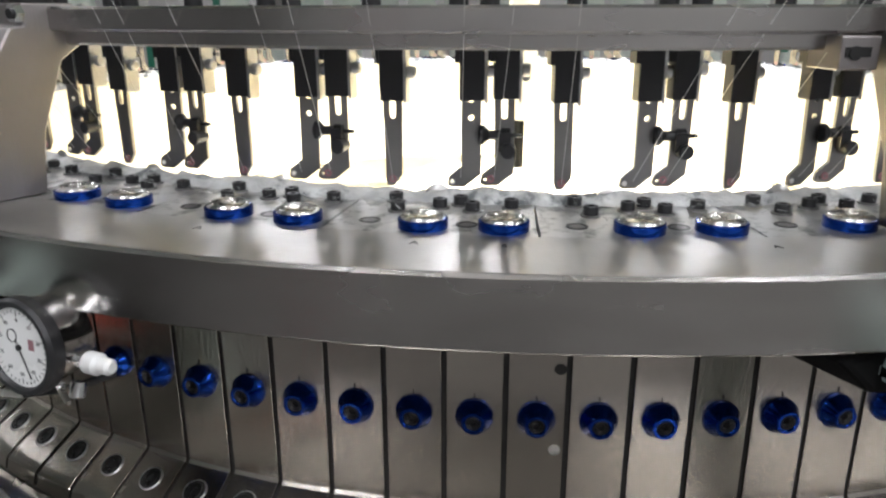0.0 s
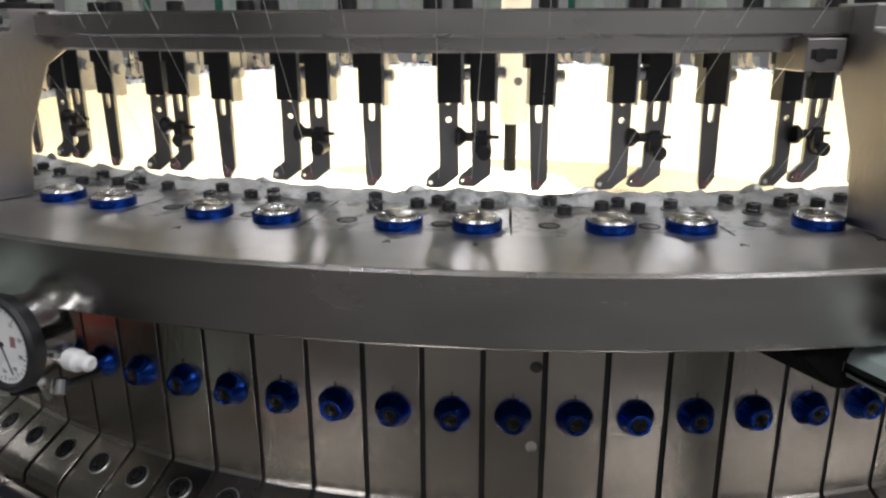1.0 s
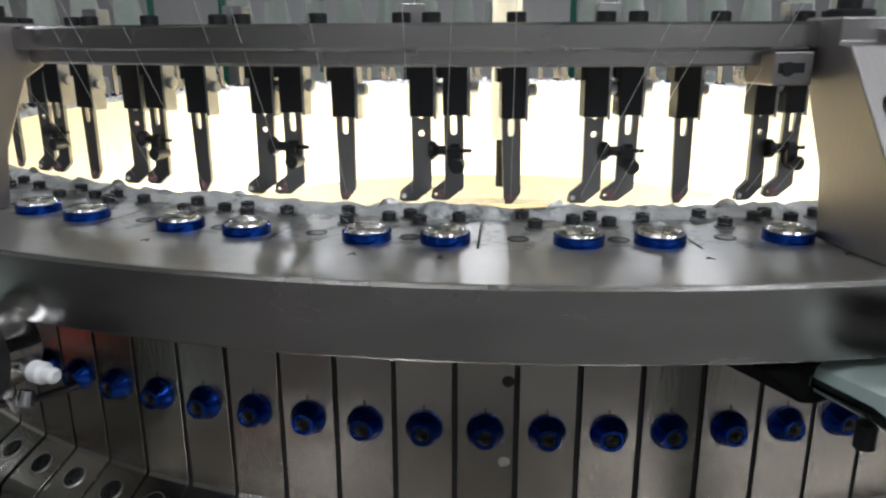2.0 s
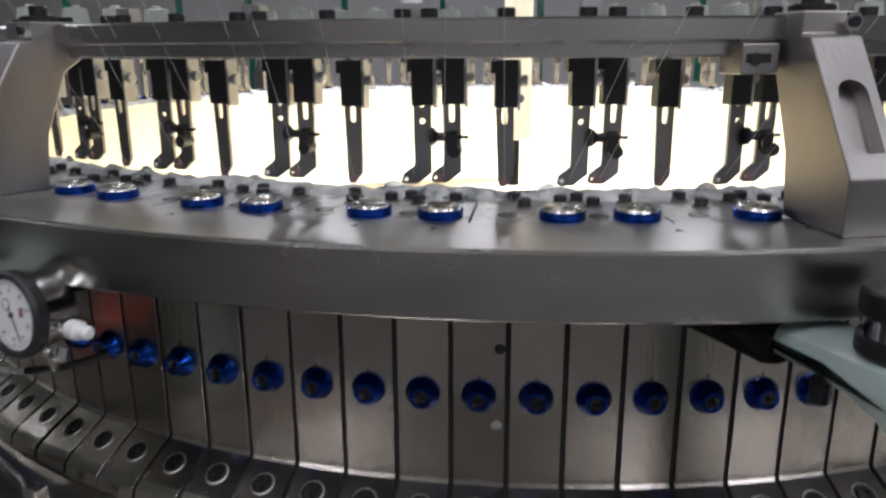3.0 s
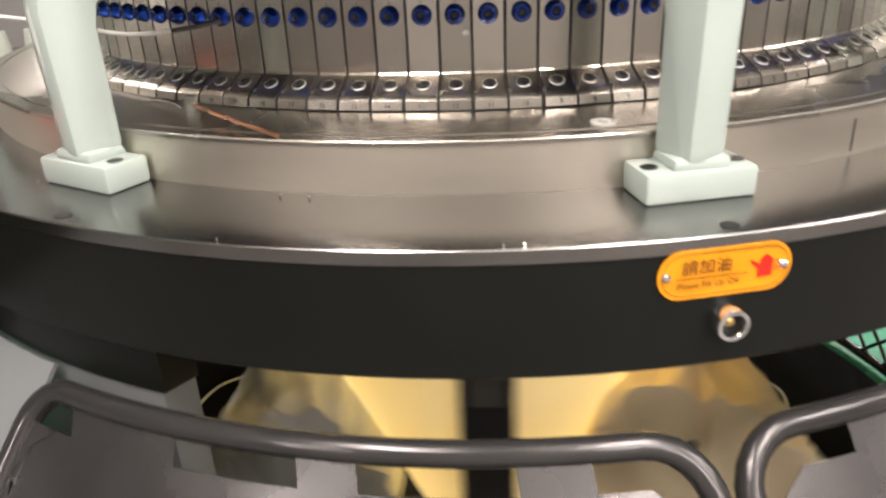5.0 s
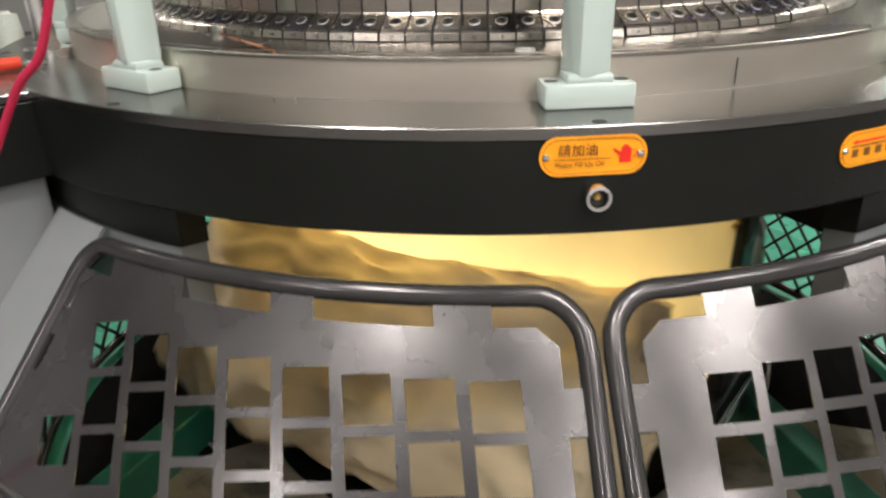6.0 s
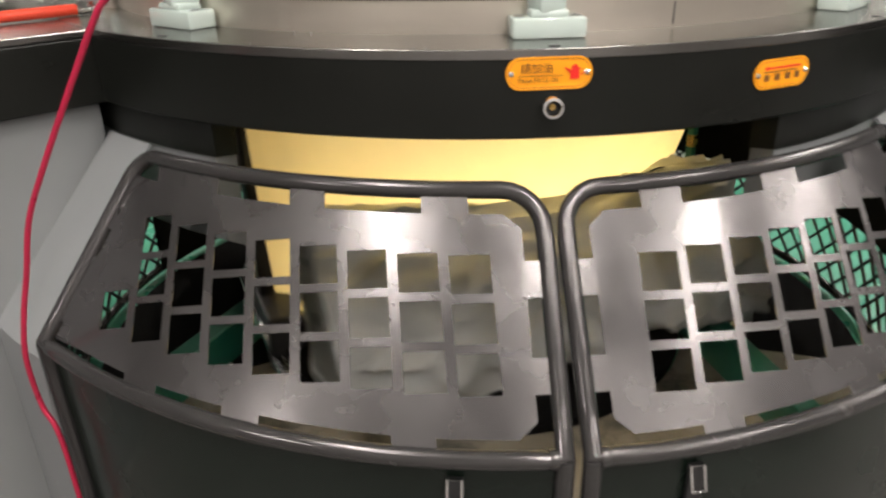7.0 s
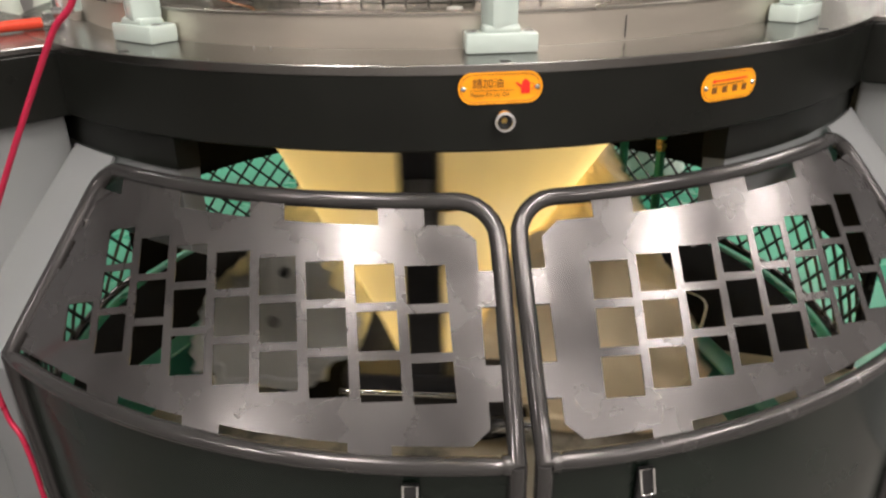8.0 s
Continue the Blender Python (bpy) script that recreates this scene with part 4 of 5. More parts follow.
# ---- the rotating take-down below the cylinder ----
def takedown():
    t = thing("takedown_frame", "dark rotating take-down frame with two side posts", "take-down frame", AXIS)
    for s in (-1, 1):
        post = part("post", box(s * 0.65 - 0.02, s * 0.65 + 0.02, -0.042, 0.042, 0.12, 0.93, 0.004), BLACK_OXIDE, t)
        part("guide", box(s * 0.672 - 0.004, s * 0.672 + 0.004, -0.028, 0.028, 0.60, 0.72, 0.003), STEEL_BLADE, post, "grey guide plate")
        part("pointer", box(s * 0.655 - 0.003, s * 0.655 + 0.012, -0.004, 0.07, 0.648, 0.655), BRASS, post)
    part("beam", box(-0.66, 0.66, -0.05, 0.05, 0.08, 0.14, 0.004), BLACK_OXIDE, t, "black cross beam")
    part("nip_roller", tube([(-0.62, 0.03, 0.17), (0.62, 0.03, 0.17)], 0.03, 16), BLACK_PLASTIC, t, smooth=40)
    part("nip_roller", tube([(-0.62, -0.04, 0.165), (0.62, -0.04, 0.165)], 0.03, 16), CHROME, t, smooth=40)
    for s in (-1, 1):
        part("side_rod", tube([(-0.60, s * 0.33, 0.46), (0.60, s * 0.33, 0.46)], 0.011, 10), BLACK_OXIDE, t, smooth=40)
        part("arm", tube([(s * 0.66, -0.27, 0.105), (s * 0.66, 0.27, 0.105)], 0.019, 14), CAP_STEEL, t, "bright steel end bar", 40)
        part("drive_box", box(s * 0.635 - 0.045, s * 0.635 + 0.045, -0.19, 0.19, 0.145, 0.245, 0.008), BLACK_PLASTIC, t)
        part("drive_shaft", tube([(s * 0.69, -0.19, 0.205), (s * 0.69, 0.19, 0.205)], 0.007, 10), CHROME, t, smooth=40)
        for y in (-0.15, 0.15):
            part("bar_clamp", box(s * 0.66 - 0.022, s * 0.66 + 0.022, y - 0.012, y + 0.012, 0.082, 0.15, 0.003), BLACK_OXIDE, t)
    # the fabric: a tube at the needles that flattens towards the nip
    bm = bmesh.new()
    n, rows = 144, 40
    grid = []
    for j in range(rows + 1):
        s = j / rows
        z = 1.291 - (1.291 - 0.16) * s
        flat = max(0.0, (s - 0.06) / 0.94)
        ring = []
        for i in range(n):
            a = 2 * math.pi * i / n
            open_ = 0.24 + (z - 0.35) * 0.70
            ry = 0.672 - math.log1p(math.exp((0.672 - open_) * 18)) / 18
            rx = 0.672 - 0.03 * flat
            fold = 0.006 * math.sin(a * 9 + 2 * s) * flat + 0.012 * noise.noise(Vector((math.cos(a) * 3, math.sin(a) * 3, z * 2.5))) * min(1, s * 4)
            ring.append(bm.verts.new(((rx + fold * 0.4) * math.cos(a), (ry + fold) * math.sin(a), z)))
        grid.append(ring)
    for p, q in zip(grid, grid[1:]):
        for i in range(n):
            bm.faces.new((p[i], p[(i + 1) % n], q[(i + 1) % n], q[i]))
    fabric = part("fabric_tube", bm, FABRIC, None, smooth=80, m=AXIS)
    tagged(fabric, "yellow knitted fabric tube flattening towards the rollers", "fabric")
    rolls = []
    for s, mat, label in ((-1, FABRIC_PALE, "pale creased roll of knitted fabric"), (1, FABRIC_TAN, "cream yellow roll of knitted fabric")):
        bm = bmesh.new()
        n, rows = 108, 72
        grid = []
        for j in range(rows + 1):
            x = 1.18 * (j / rows - 0.5)
            ring = []
            for i in range(n):
                a = 2 * math.pi * i / n
                ca, sa = math.cos(a), math.sin(a)
                soft = noise.noise(Vector((x * 4, ca * 1.6 + s * 7, sa * 1.6)))
                crease = 1 - abs(noise.noise(Vector((x * 6 + ca * 1.5, ca * 3.2 + s * 3, sa * 3.2 + x * 2)))) * 2
                r = (0.216 if s > 0 else 0.172) + 0.026 * soft + 0.028 * crease + 0.007 * noise.noise(Vector((x * 18, ca * 7, sa * 7 + s)))
                r += 0.022 * (1 - abs(math.sin(2.5 * a + 7 * x * s + 2.2 * soft))) ** 2 * (0.6 + 0.8 * soft)
                y, z = 0.355 + r * ca, (0.325 if s > 0 else 0.345) + r * sa * (1.06 if sa > 0 else 1.15)
                if ca > 0:
                    y += (0.325 - z) * (0.5 if z > 0.325 else 0.75) * ca ** 0.6
                ring.append(bm.verts.new((x + 0.03 * noise.noise(Vector((ca * 2, sa * 2, s * 3))), s * y, z)))
            grid.append(ring)
        for p, q in zip(grid, grid[1:]):
            for i in range(n):
                bm.faces.new((p[i], p[(i + 1) % n], q[(i + 1) % n], q[i]))
        for ring, flip in ((grid[0], -1), (grid[-1], 1)):
            c = [v.co.copy() for v in ring]
            mid = sum(c, Vector()) / len(c)
            prev = ring
            for f_ in (0.86, 0.84, 0.6, 0.58, 0.3):
                cur = [bm.verts.new(mid + (p - mid) * f_ + Vector((flip * (-0.004 if int(f_ * 100) in (84, 58) else 0.004), 0, 0))) for p in c]
                for i in range(n):
                    bm.faces.new((prev[i], prev[(i + 1) % n], cur[(i + 1) % n], cur[i]))
                prev = cur
            bm.faces.new(prev)
        r = part("fabric_roll", bm, mat, None, smooth=50, m=AXIS)
        tagged(r, label, "fabric roll", "fabric rolls")
        part("core_tube", tube([(-0.60, s * 0.37, 0.33), (0.60, s * 0.37, 0.33)], 0.016, 16), STEEL_BLADE, r, "steel core rod", 40)
        rolls.append(r)
    return [t, fabric, *rolls]


TURNING = takedown()


# ---- small fittings ----
def sign(a, z, w, h, kind_, tilt):
    s = thing("sign_plate", "orange enamel oil-filling sign plate riveted to the bed" if kind_ else "small orange sign plate with a red arrow", "sign", AXIS @ outward(1.0230, a, z, tilt))
    bm = bmesh.new()
    n = 10
    pts = []
    for cx, a0 in ((w / 2 - h / 2, -90), (-w / 2 + h / 2, 90)):
        for i in range(n + 1):
            t = radians(a0 + 180 * i / n)
            pts.append((cx + h / 2 * math.cos(t) * 0.9, h / 2 * math.sin(t)))

    def bend(x):
        return -x * x / (2 * 1.023)

    def plate(pts_, z0, z1, mat, name, label=""):
        b = bmesh.new()
        lo = [b.verts.new((x, y, z0 + bend(x))) for x, y in pts_]
        hi = [b.verts.new((x, y, z1 + bend(x))) for x, y in pts_]
        b.faces.new(lo[::-1]), b.faces.new(hi)
        for i in range(len(pts_)):
            b.faces.new((lo[i], lo[(i + 1) % len(pts_)], hi[(i + 1) % len(pts_)], hi[i]))
        return part(name, b, mat, s, label)
    plate(pts, 0.0002, 0.0016, ORANGE, "plate")
    line = [Vector((x * 0.945, y * 0.86, 0.0018 + bend(x))) for x, y in pts]
    part("border_line", tube(line, 0.0004, 5, closed=True), SIGN_BROWN, s)
    for x in (-w / 2 + 0.010, w / 2 - 0.010):
        part("rivet", spin([(0.0045, 0.0), (0.0042, 0.0016), (0.002, 0.0030)], 14, pose(x, 0, 0.0014 + bend(x))), CHROME, s, smooth=50)

    def bar(x0, x1, y0, y1, mat, name):
        plate([(x0, y0), (x1, y0), (x1, y1), (x0, y1)], 0.0015, 0.00195, mat, name)
    if kind_:
        letters("請加油", 0.0155, SIGN_BROWN, s, pose(-0.018, 0.0065, 0.0018), "sign_text", 0.0001)
        letters("Please Fill Up Oil", 0.0082, SIGN_BROWN, s, pose(-0.016, -0.0095, 0.0018), "sign_text", 0.0001)
        bar(-0.045, 0.020, -0.0036, -0.0029, SIGN_BROWN, "rule")
        can = [(0.022, 0.006), (0.030, -0.001), (0.030, -0.009), (0.043, -0.009), (0.043, 0.006), (0.040, 0.010), (0.036, 0.012), (0.032, 0.009), (0.031, 0.003), (0.023, 0.008)]
        plate(can, 0.0015, 0.00195, SIGN_RED, "oil_can_mark", "red oil can drawing")
        part("can_handle", tube([Vector((0.043, 0.006, 0.0017)), Vector((0.048, 0.005, 0.0017)), Vector((0.049, 0.0, 0.0017)), Vector((0.044, -0.004, 0.0017))], 0.0005, 5), SIGN_RED, s)
    else:
        arrow = [(-0.038, 0.009), (-0.031, 0.0125), (-0.031, 0.0105), (0.036, 0.0105), (0.036, 0.0078), (-0.031, 0.0078), (-0.031, 0.0055)]
        plate(arrow, 0.0015, 0.00195, SIGN_RED, "arrow", "red arrow")
        for x in (-0.036, -0.015, 0.006, 0.026):
            bar(x, x + 0.010, -0.010, 0.000, SIGN_BROWN, "text_bar")
        bar(-0.038, 0.030, 0.0025, 0.0042, SIGN_BROWN, "text_bar")


sign(-81.45, 0.9815, 0.128, 0.046, True, 0.5)
sign(-60.0, 0.957, 0.117, 0.045, False, 0.5)


def oil_plug():
    p = thing("oil_plug", "chromed oil filler fitting with a brass inside", "oil filler", AXIS @ outward(1.0225, -81.15, 0.9345))
    part("collar", lathe([(0.0105, 0.0), (0.0165, 0.0), (0.0165, 0.012), (0.0150, 0.0165), (0.0112, 0.0172), (0.0105, 0.016)], n=28), CHROME, p, smooth=30)
    part("core", spin([(0.0102, 0.0), (0.0102, 0.006)], 20), SHADOW_GAP, p)
    part("ball", spin([(0.005, 0.006), (0.0045, 0.009), (0.002, 0.0105)], 12), BRASS, p)


oil_plug()


def dial_gauge():
    g = thing("dial_gauge", "round dial gauge with a white face and black bezel", "gauge", AXIS @ outward(0.842, -112.8, 1.2430, 0) @ pose(0, 0, 0, -4, -3, 0) @ Matrix.Scale(0.92, 4))
    part("body", spin([(0.0215, -0.021), (0.0225, -0.0195), (0.0240, -0.012), (0.0255, 0.002), (0.0262, 0.003)], 40), CHROME, g, "brushed silver case", 30)
    part("bezel", lathe([(0.0225, 0.0095), (0.0225, 0.002), (0.0272, 0.002), (0.0276, 0.004), (0.0276, 0.009), (0.0262, 0.0112), (0.0238, 0.0112)], n=48), BLACK_PLASTIC, g, smooth=30)
    face = part("dial_face", spin([(0.0228, 0.002), (0.0228, 0.0085)], 48), DIAL_WHITE, g)
    for i in range(40):
        a = 2 * math.pi * i / 40
        L = 0.0030 if i % 4 == 0 else 0.0016
        b = box(-0.00018, 0.00018, 0.0208 - L, 0.0208, 0.0085, 0.0087, m=pose(0, 0, 0, 0, 0, 9 * i))
        part("tick", b, BLACK_OXIDE, face)
    for i, text in enumerate(("0", "10", "20", "30", "40", "50", "60", "70", "80", "90")):
        a = radians(90 - 36 * i)
        letters(text, 0.0034, BLACK_OXIDE, face, pose(0.0155 * math.cos(a), 0.0155 * math.sin(a), 0.0086), "numeral", 0.00005)
    part("needle", box(-0.0004, 0.0004, -0.005, 0.018, 0.0090, 0.0093, m=pose(0, 0, 0, 0, 0, 205)), BLACK_OXIDE, face)
    part("hub", spin([(0.0016, 0.0085), (0.0016, 0.0098)], 14), BLACK_OXIDE, face)
    part("small_dial", lathe([(0.0034, 0.0085), (0.0038, 0.0085), (0.0038, 0.0088), (0.0034, 0.0088)], n=24, m=pose(-0.005, 0.006, 0)), BLACK_OXIDE, face)
    part("red_mark", box(-0.002, 0.002, -0.003, 0.003, 0.0085, 0.0088, m=pose(0.0095, 0.003, 0)), PINK_CERAMIC, face)
    side = pose(0.026, -0.008, -0.008, 0, 90, 0)
    part("stem", spin([(0.0042, -0.002), (0.0042, 0.006)], 16, side), CHROME, g, smooth=30)
    part("plunger_cap", spin([(0.0058, 0.005), (0.0062, 0.006), (0.0062, 0.013), (0.0045, 0.015), (0.0045, 0.021), (0.003, 0.023)], 20, side), WHITE_PLASTIC, g, "white plastic plunger cap", 30)
    part("clamp_screw", spin([(0.0035, 0), (0.0045, 0.001), (0.0045, 0.009), (0.003, 0.010)], 14, pose(0.020, -0.022, -0.010, 70, 20, 0)), CHROME, g, smooth=30)
    part("holder", box(-0.046, -0.023, -0.012, 0.010, -0.018, -0.002, 0.003), BLACK_PLASTIC, g, "black holder")
    part("holder_bar", tube([(-0.03, -0.004, -0.010), (-0.075, -0.004, -0.012)], 0.006, 12), STEEL_BLADE, g, smooth=40)
    part("arm", tube([(0.010, -0.026, -0.006), (0.006, -0.036, -0.012), (-0.004, -0.044, -0.02)], 0.0028, 8), CHROME, g, smooth=40)


dial_gauge()


def oil_line():
    c = thing("copper_pipe", "thin copper oil pipe in a steel clip on the ring", "oil pipe")
    a = polar(0.812, -117.4, 1.078)
    part("clip", box(-0.006, 0.006, -0.005, 0.005, 0, 0.020, 0.001, Matrix.Translation(polar(0.812, -117.5, Z_GEAR + 0.0005)) @ turn(-20)), CHROME, c)
    part("pipe", tube(smooth_path([polar(0.815, -116.7, 1.082), polar(0.838, -113.6, 1.0815), polar(0.866, -109.8, 1.080), polar(0.884, -107.0, 1.0765), polar(0.888, -106.4, 1.0745)]), 0.0024, 10), COPPER, c, smooth=50)
    h = thing("oil_hose", "clear plastic hose with a small steel nozzle", "hose")
    part("hose", tube(smooth_path([polar(0.93, -137, 1.19), polar(0.83, -132, 1.168), polar(0.80, -127, 1.156), polar(0.79, -123, 1.156), polar(0.785, -120.4, 1.160)]), 0.0026, 8), HOSE, h, smooth=50)
    part("nozzle", tube([polar(0.785, -120.7, 1.159), polar(0.770, -118.6, 1.163), polar(0.744, -117.3, 1.167)], 0.0028, 10), BLACK_OXIDE, h, smooth=50)
    w = thing("wire_loop", "small wire loop lying on the ring", "wire")
    part("wire", tube(smooth_path([polar(0.79, -124.5, 1.0745), polar(0.797, -121.5, 1.078), polar(0.80, -120.2, 1.0765), polar(0.808, -119.0, 1.0745)]), 0.0016, 8), CHROME, w)
    k = thing("clear_washer", "clear plastic washer lying on the ring", "washer")
    part("washer", lathe([(0.006, 0), (0.013, 0), (0.013, 0.002), (0.006, 0.002)], n=24, m=Matrix.Translation(polar(0.853, -84.8, Z_GEAR + 0.0006))), HOSE, k, smooth=30)


oil_line()


def cable_and_tools():
    c = thing("red_cable", "thin red cable hanging beside the machine", "cable")
    part("cable", tube(smooth_path([(-0.20, 0.0, 2.6), (-0.205, 0.0, 1.7), (-0.222, 0.0, 1.30), (-0.265, 0.0, 1.135), (-0.307, 0.0, 1.083), (-0.357, 0.0, 1.003), (-0.423, 0.0, 0.892), (-0.468, 0.0, 0.812), (-0.488, 0.0, 0.765), (-0.507, 0.0, 0.700), (-0.533, 0.0, 0.621), (-0.551, 0.0, 0.540), (-0.556, 0.01, 0.44), (-0.53, 0.0, 0.36), (-0.53, 0.0, 0.02)]), 0.0046, 8), RED_RUBBER, c, smooth=50)
    p = thing("guide_post", "polished steel post with a round flange on the bed", "post", Matrix.Translation(polar(0.930, -146, Z_BED)))
    part("flange", spin([(0.040, 0), (0.040, 0.018), (0.038, 0.020)], 32), CHROME, p, smooth=30)
    part("rod", spin([(0.019, 0.02), (0.019, 0.9)], 24), CHROME, p, smooth=30)
    part("nut", spin([(0.026, 0.02), (0.026, 0.03)], 6), CHROME, p)
    t = thing("red_spanner", "red gripped tool lying on the bed", "tool")
    part("grip", tube([polar(0.985, -139.8, 1.027), polar(1.05, -139.2, 1.027), polar(1.12, -138.6, 1.027), polar(1.19, -138.0, 1.027)], 0.011, 10), RED_HANDLE, t, smooth=50)
    part("shaft", tube([polar(0.985, -139.8, 1.0225), polar(0.945, -140.2, 1.0225)], 0.006, 8), CHROME, t, smooth=50)
    b = thing("cloth_bundle", "white cloth bundle lying on the bed arm", "cloth", Matrix.Translation(polar(1.19, -157, Z_BED)))
    bm = bmesh.new()
    bmesh.ops.create_icosphere(bm, subdivisions=4, radius=0.13)
    for v in bm.verts:
        v.co *= 1 + 0.25 * noise.noise(v.co * 7) + 0.08 * noise.noise(v.co * 25)
        v.co.z = max(v.co.z * 0.75 + 0.10, 0.0)
    part("heap", bm, WHITE_CLOTH, b, smooth=60)


cable_and_tools()


# ---- what stands inside and behind ----
def centre_pipe():
    p = thing("centre_pipe", "white plastic pipe with a steel rod hanging inside the fabric tube", "pipe", pose(CX + 0.004, CY - 0.05, 1.31))
    part("pipe", spin([(0.0195, -0.055), (0.0205, -0.053), (0.0205, 0.95)], 28), WHITE_PLASTIC, p, smooth=30)
    part("hole", spin([(0.006, 0), (0.006, 0.0012)], 16, pose(0.003, -0.0197, 0.005, 90, 0, 0)), SHADOW_GAP, p)
    part("rod", spin([(0.009, -0.125), (0.009, -0.054)], 16, pose(-0.004, 0, 0)), MATT_BLACK, p, smooth=30)
    return p


centre_pipe()


def rear_guard():
    """The lattice guards and stand on the far side of the machine."""
    g = thing("rear_guard", "black diagonal lattice guard on the far side", "guard", AXIS)
    for a0, a1 in ((-12, 76), (128, 212)):
        bm = bmesh.new()
        r, z0, z1 = 1.170, 0.03, 0.80
        span = radians(a1 - a0) * r
        step = 0.085
        h = z1 - z0
        k = -h - 0.012
        while k < span:
            for sgn in (1, -1):
                pts = []
                for i in range(13):
                    u, z = (k + h * i / 12), z0 + h * i / 12
                    if 0 <= u <= span:
                        uu = u if sgn > 0 else span - u
                        a = radians(a0) + uu / r
                        pts.append((r * math.cos(a), r * math.sin(a), z))
                if len(pts) > 1:
                    add_tube(bm, pts, 0.0055, 5)
            k += step
        part("lattice", bm, BLACK_OXIDE, g)
        for z in (z0, z1):
            part("rail", tube([(r * math.cos(radians(a0 + (a1 - a0) * i / 24)), r * math.sin(radians(a0 + (a1 - a0) * i / 24)), z) for i in range(25)], 0.014, 8), TUBE_GREY, g, smooth=50)
        for a in (a0, a1):
            part("post", tube([(r * math.cos(radians(a)), r * math.sin(radians(a)), 0.0), (r * math.cos(radians(a)), r * math.sin(radians(a)), z1)], 0.014, 8), TUBE_GREY, g, smooth=50)
    # Black sheets added round the lattice to keep the far interior dark.
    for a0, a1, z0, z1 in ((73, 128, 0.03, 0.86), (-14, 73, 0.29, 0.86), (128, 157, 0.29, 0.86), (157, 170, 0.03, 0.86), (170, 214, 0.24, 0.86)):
        part("dark_panel", lathe([(1.150, z0), (1.155, z0), (1.155, z1), (1.150, z1)], a0, a1, 24), MATT_BLACK, g, "matt black sheet added to darken the far interior", 40)
    d = thing("drive_base", "dark drive base under the rotating frame", "machine base", AXIS)
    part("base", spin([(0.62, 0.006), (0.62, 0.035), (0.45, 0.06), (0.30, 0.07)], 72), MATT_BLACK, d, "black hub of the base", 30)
    part("front_plate", lathe([(0.625, 0.005), (1.26, 0.005), (1.26, 0.016), (0.625, 0.016)], -150, -12, 48), DUSTY, d, "dusty tan floor plate", 30)
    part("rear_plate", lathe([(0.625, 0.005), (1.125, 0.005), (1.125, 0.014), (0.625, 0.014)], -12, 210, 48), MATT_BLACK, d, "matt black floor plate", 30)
    for s in (-1, 1):
        foot = Vector((s * 0.85, -0.74, 0.0)) - Vector((s * 0.62, 0.0, 0.0))
        ang = math.degrees(math.atan2(foot.y, foot.x))
        part("base_beam", box(0, foot.length, -0.032, 0.032, 0.005, 0.125, 0.006), GREEN_STEEL, d, "green box beam", m=pose(s * 0.62, 0.0, 0, 0, 0, ang))
    part("cross_beam", box(-0.66, 0.66, -0.03, 0.03, 0.006, 0.10, 0.006), GREEN_STEEL, d, "green box beam", m=pose(0, 0.60, 0))
    h = thing("white_conduit", "thin white conduit lying on the dark base", "conduit", AXIS)
    part("conduit", tube(smooth_path([((0.80 + 0.05 * math.sin(a * 0.2)) * math.cos(radians(a)), (0.80 + 0.05 * math.sin(a * 0.2)) * math.sin(radians(a)), 0.012) for a in range(-30, 230, 10) if not 70 < a < 110]), 0.006, 8), WHITE_PLASTIC, h, smooth=50)
    w = thing("white_sack", "small white sack standing behind the lattice guard", "sack", Matrix.Translation(polar(1.62, 57, 0.004)))
    bm = bmesh.new()
    bmesh.ops.create_icosphere(bm, subdivisions=3, radius=0.16)
    for v in bm.verts:
        v.co *= 1 + 0.2 * noise.noise(v.co * 9)
        v.co.z = max(v.co.z * 1.4 + 0.17, 0)
    part("sack", bm, WHITE_CLOTH, w, smooth=60)
    for x, y in ((-0.62, 0.78), (0.62, 0.66), (0.70, 0.40)):
        q = thing("green_conduit", "green enamelled pipe standing behind the frame", "pipe", pose(CX + x, CY + y, 0), "conduits")
        part("pipe", spin([(0.016, 0), (0.016, 0.88)], 14), GREEN_STEEL, q, smooth=40)
        part("band", spin([(0.018, 0.45), (0.018, 0.49)], 14), BRASS, q, smooth=40)


rear_guard()


def creels():
    rng = random.Random(9)
    first = None
    for cx, cy, rz in ((-2.6, 4.4, 20), (-0.4, 5.0, 0), (1.8, 4.6, -15), (3.6, 3.2, -40), (-4.2, 2.6, 50)):
        if first is None:
            first = thing("yarn_creel", "green steel creel with rows of white yarn cones", "creel", pose(cx, cy, 0, 0, 0, rz), "creels")
            for x in (-0.95, -0.32, 0.32, 0.95):
                part("upright", box(x - 0.02, x + 0.02, -0.02, 0.02, 0, 2.5), GREEN_STEEL, first)
            for z in (0.5, 0.95, 1.4, 1.85, 2.3):
                part("rail", box(-1.0, 1.0, -0.05, 0.05, z - 0.015, z, 0.002), STEEL_BRACKET, first)
            cone = mesh_of(spin([(0.09, 0.0), (0.095, 0.01), (0.07, 0.22), (0.03, 0.225), (0.025, 0.24)], 20), "yarn_cone", CONE_YARN, 40)
            for z in (0.5, 0.95, 1.4, 1.85, 2.3):
                for k in range(8):
                    o = new("yarn_cone", cone)
                    o.parent, o.matrix_basis = first, pose(-0.83 + 0.237 * k, rng.uniform(-0.01, 0.01), z, rng.uniform(-5, 5), rng.uniform(-5, 5), 0)
        else:
            copy_thing(first, pose(cx, cy, 0, 0, 0, rz))


creels()


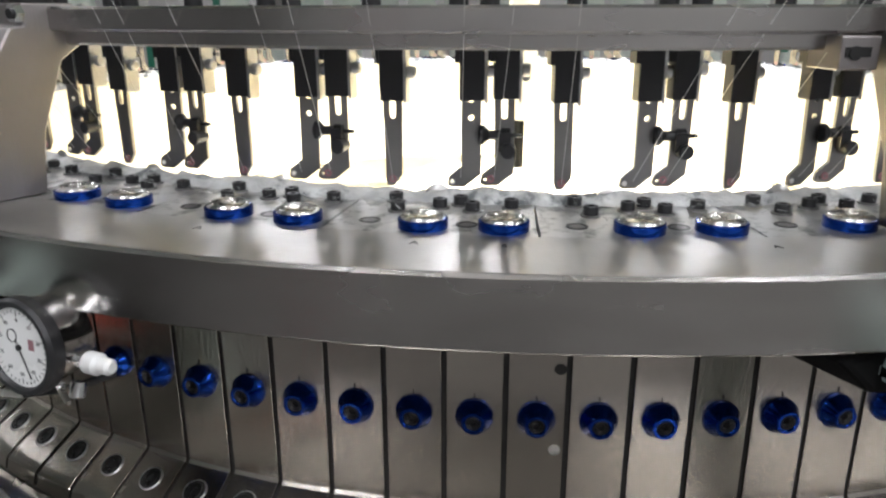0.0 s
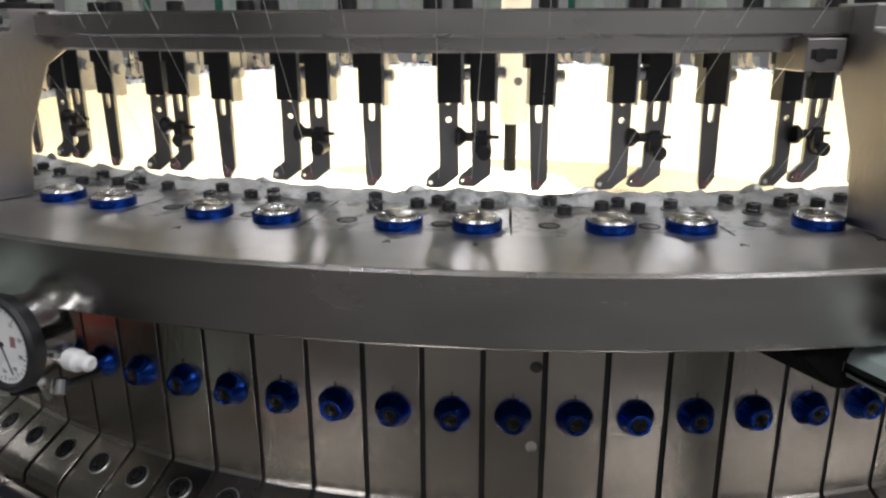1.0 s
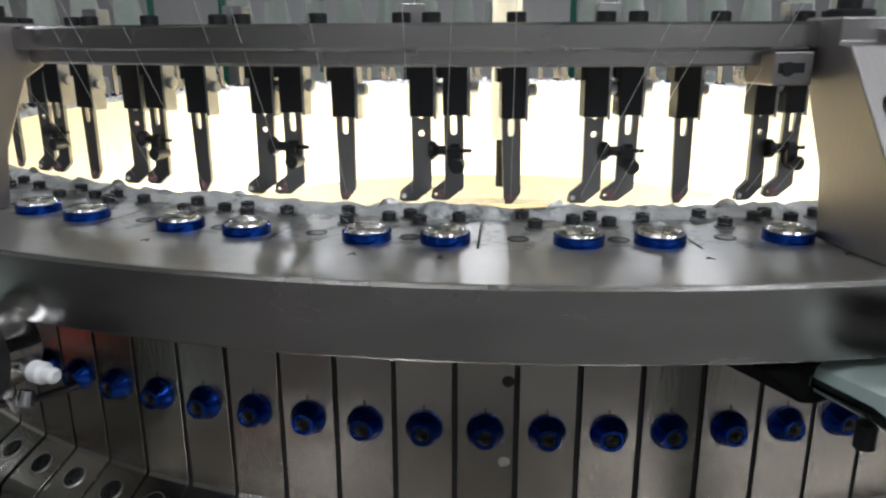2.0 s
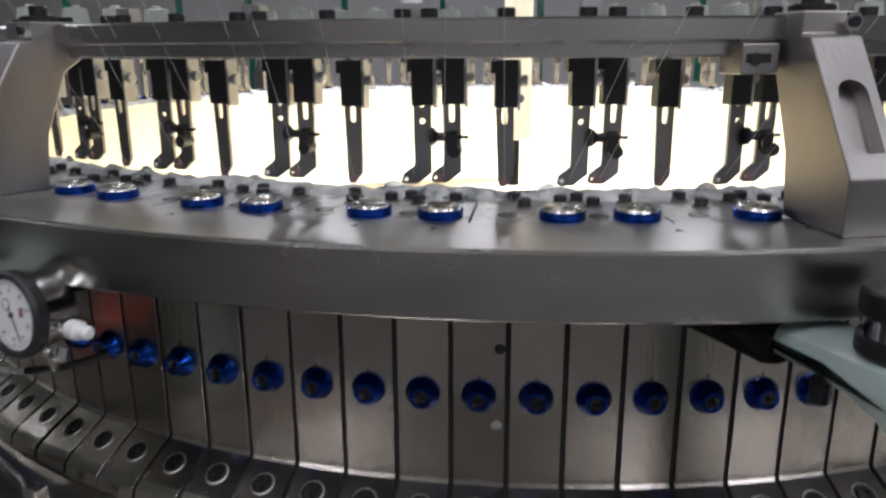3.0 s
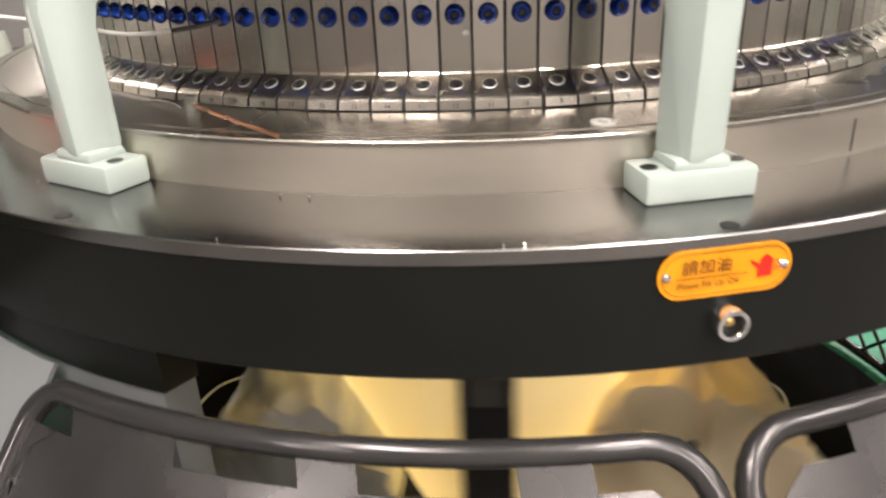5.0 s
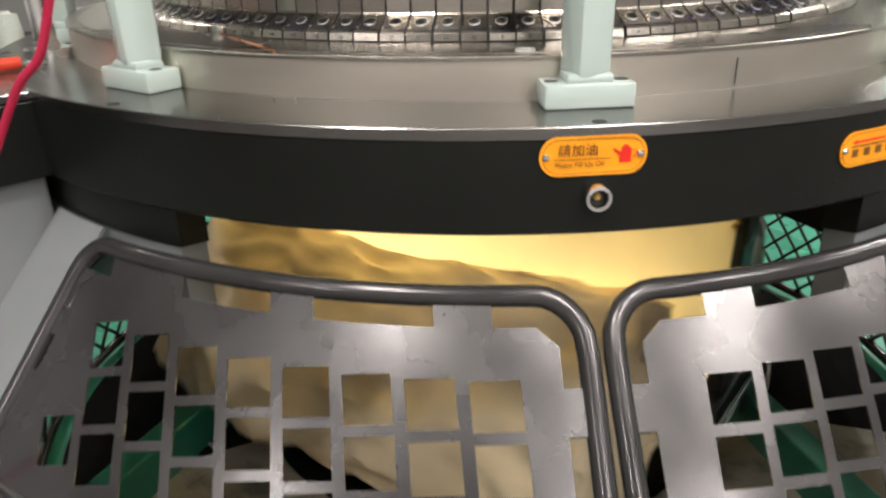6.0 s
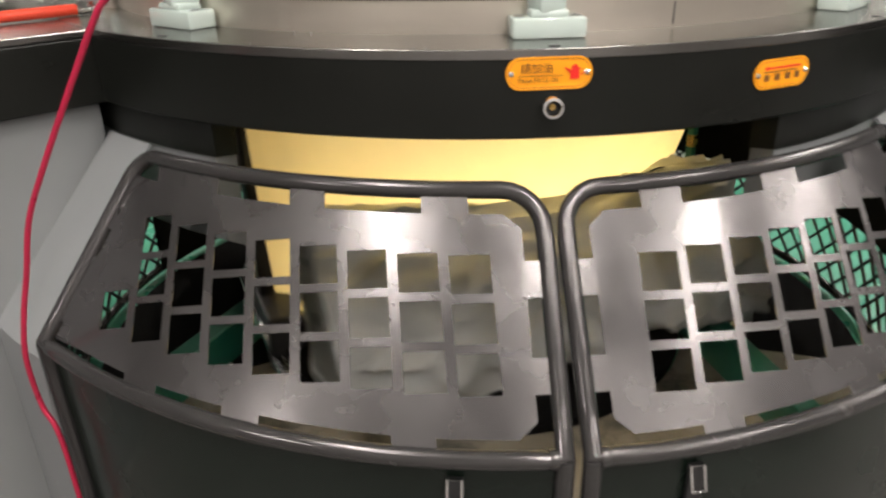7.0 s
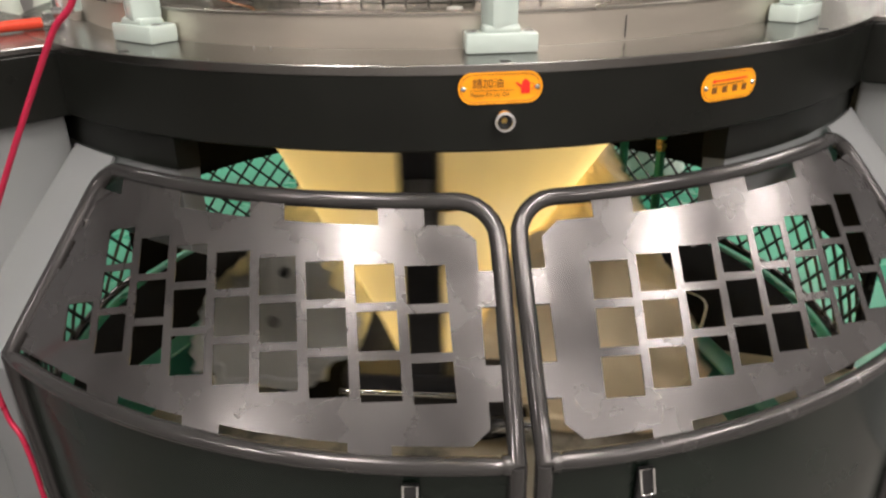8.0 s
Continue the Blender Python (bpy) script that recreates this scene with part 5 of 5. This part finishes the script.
# ---- what moves ----
def motions():
    rows = [(0.25 * i, AXIS @ turn(-93.0 - 119.3 * (0.25 * i - 5.0))) for i in range(33)]
    for ob in TURNING:
        walk(ob, rows)


motions()
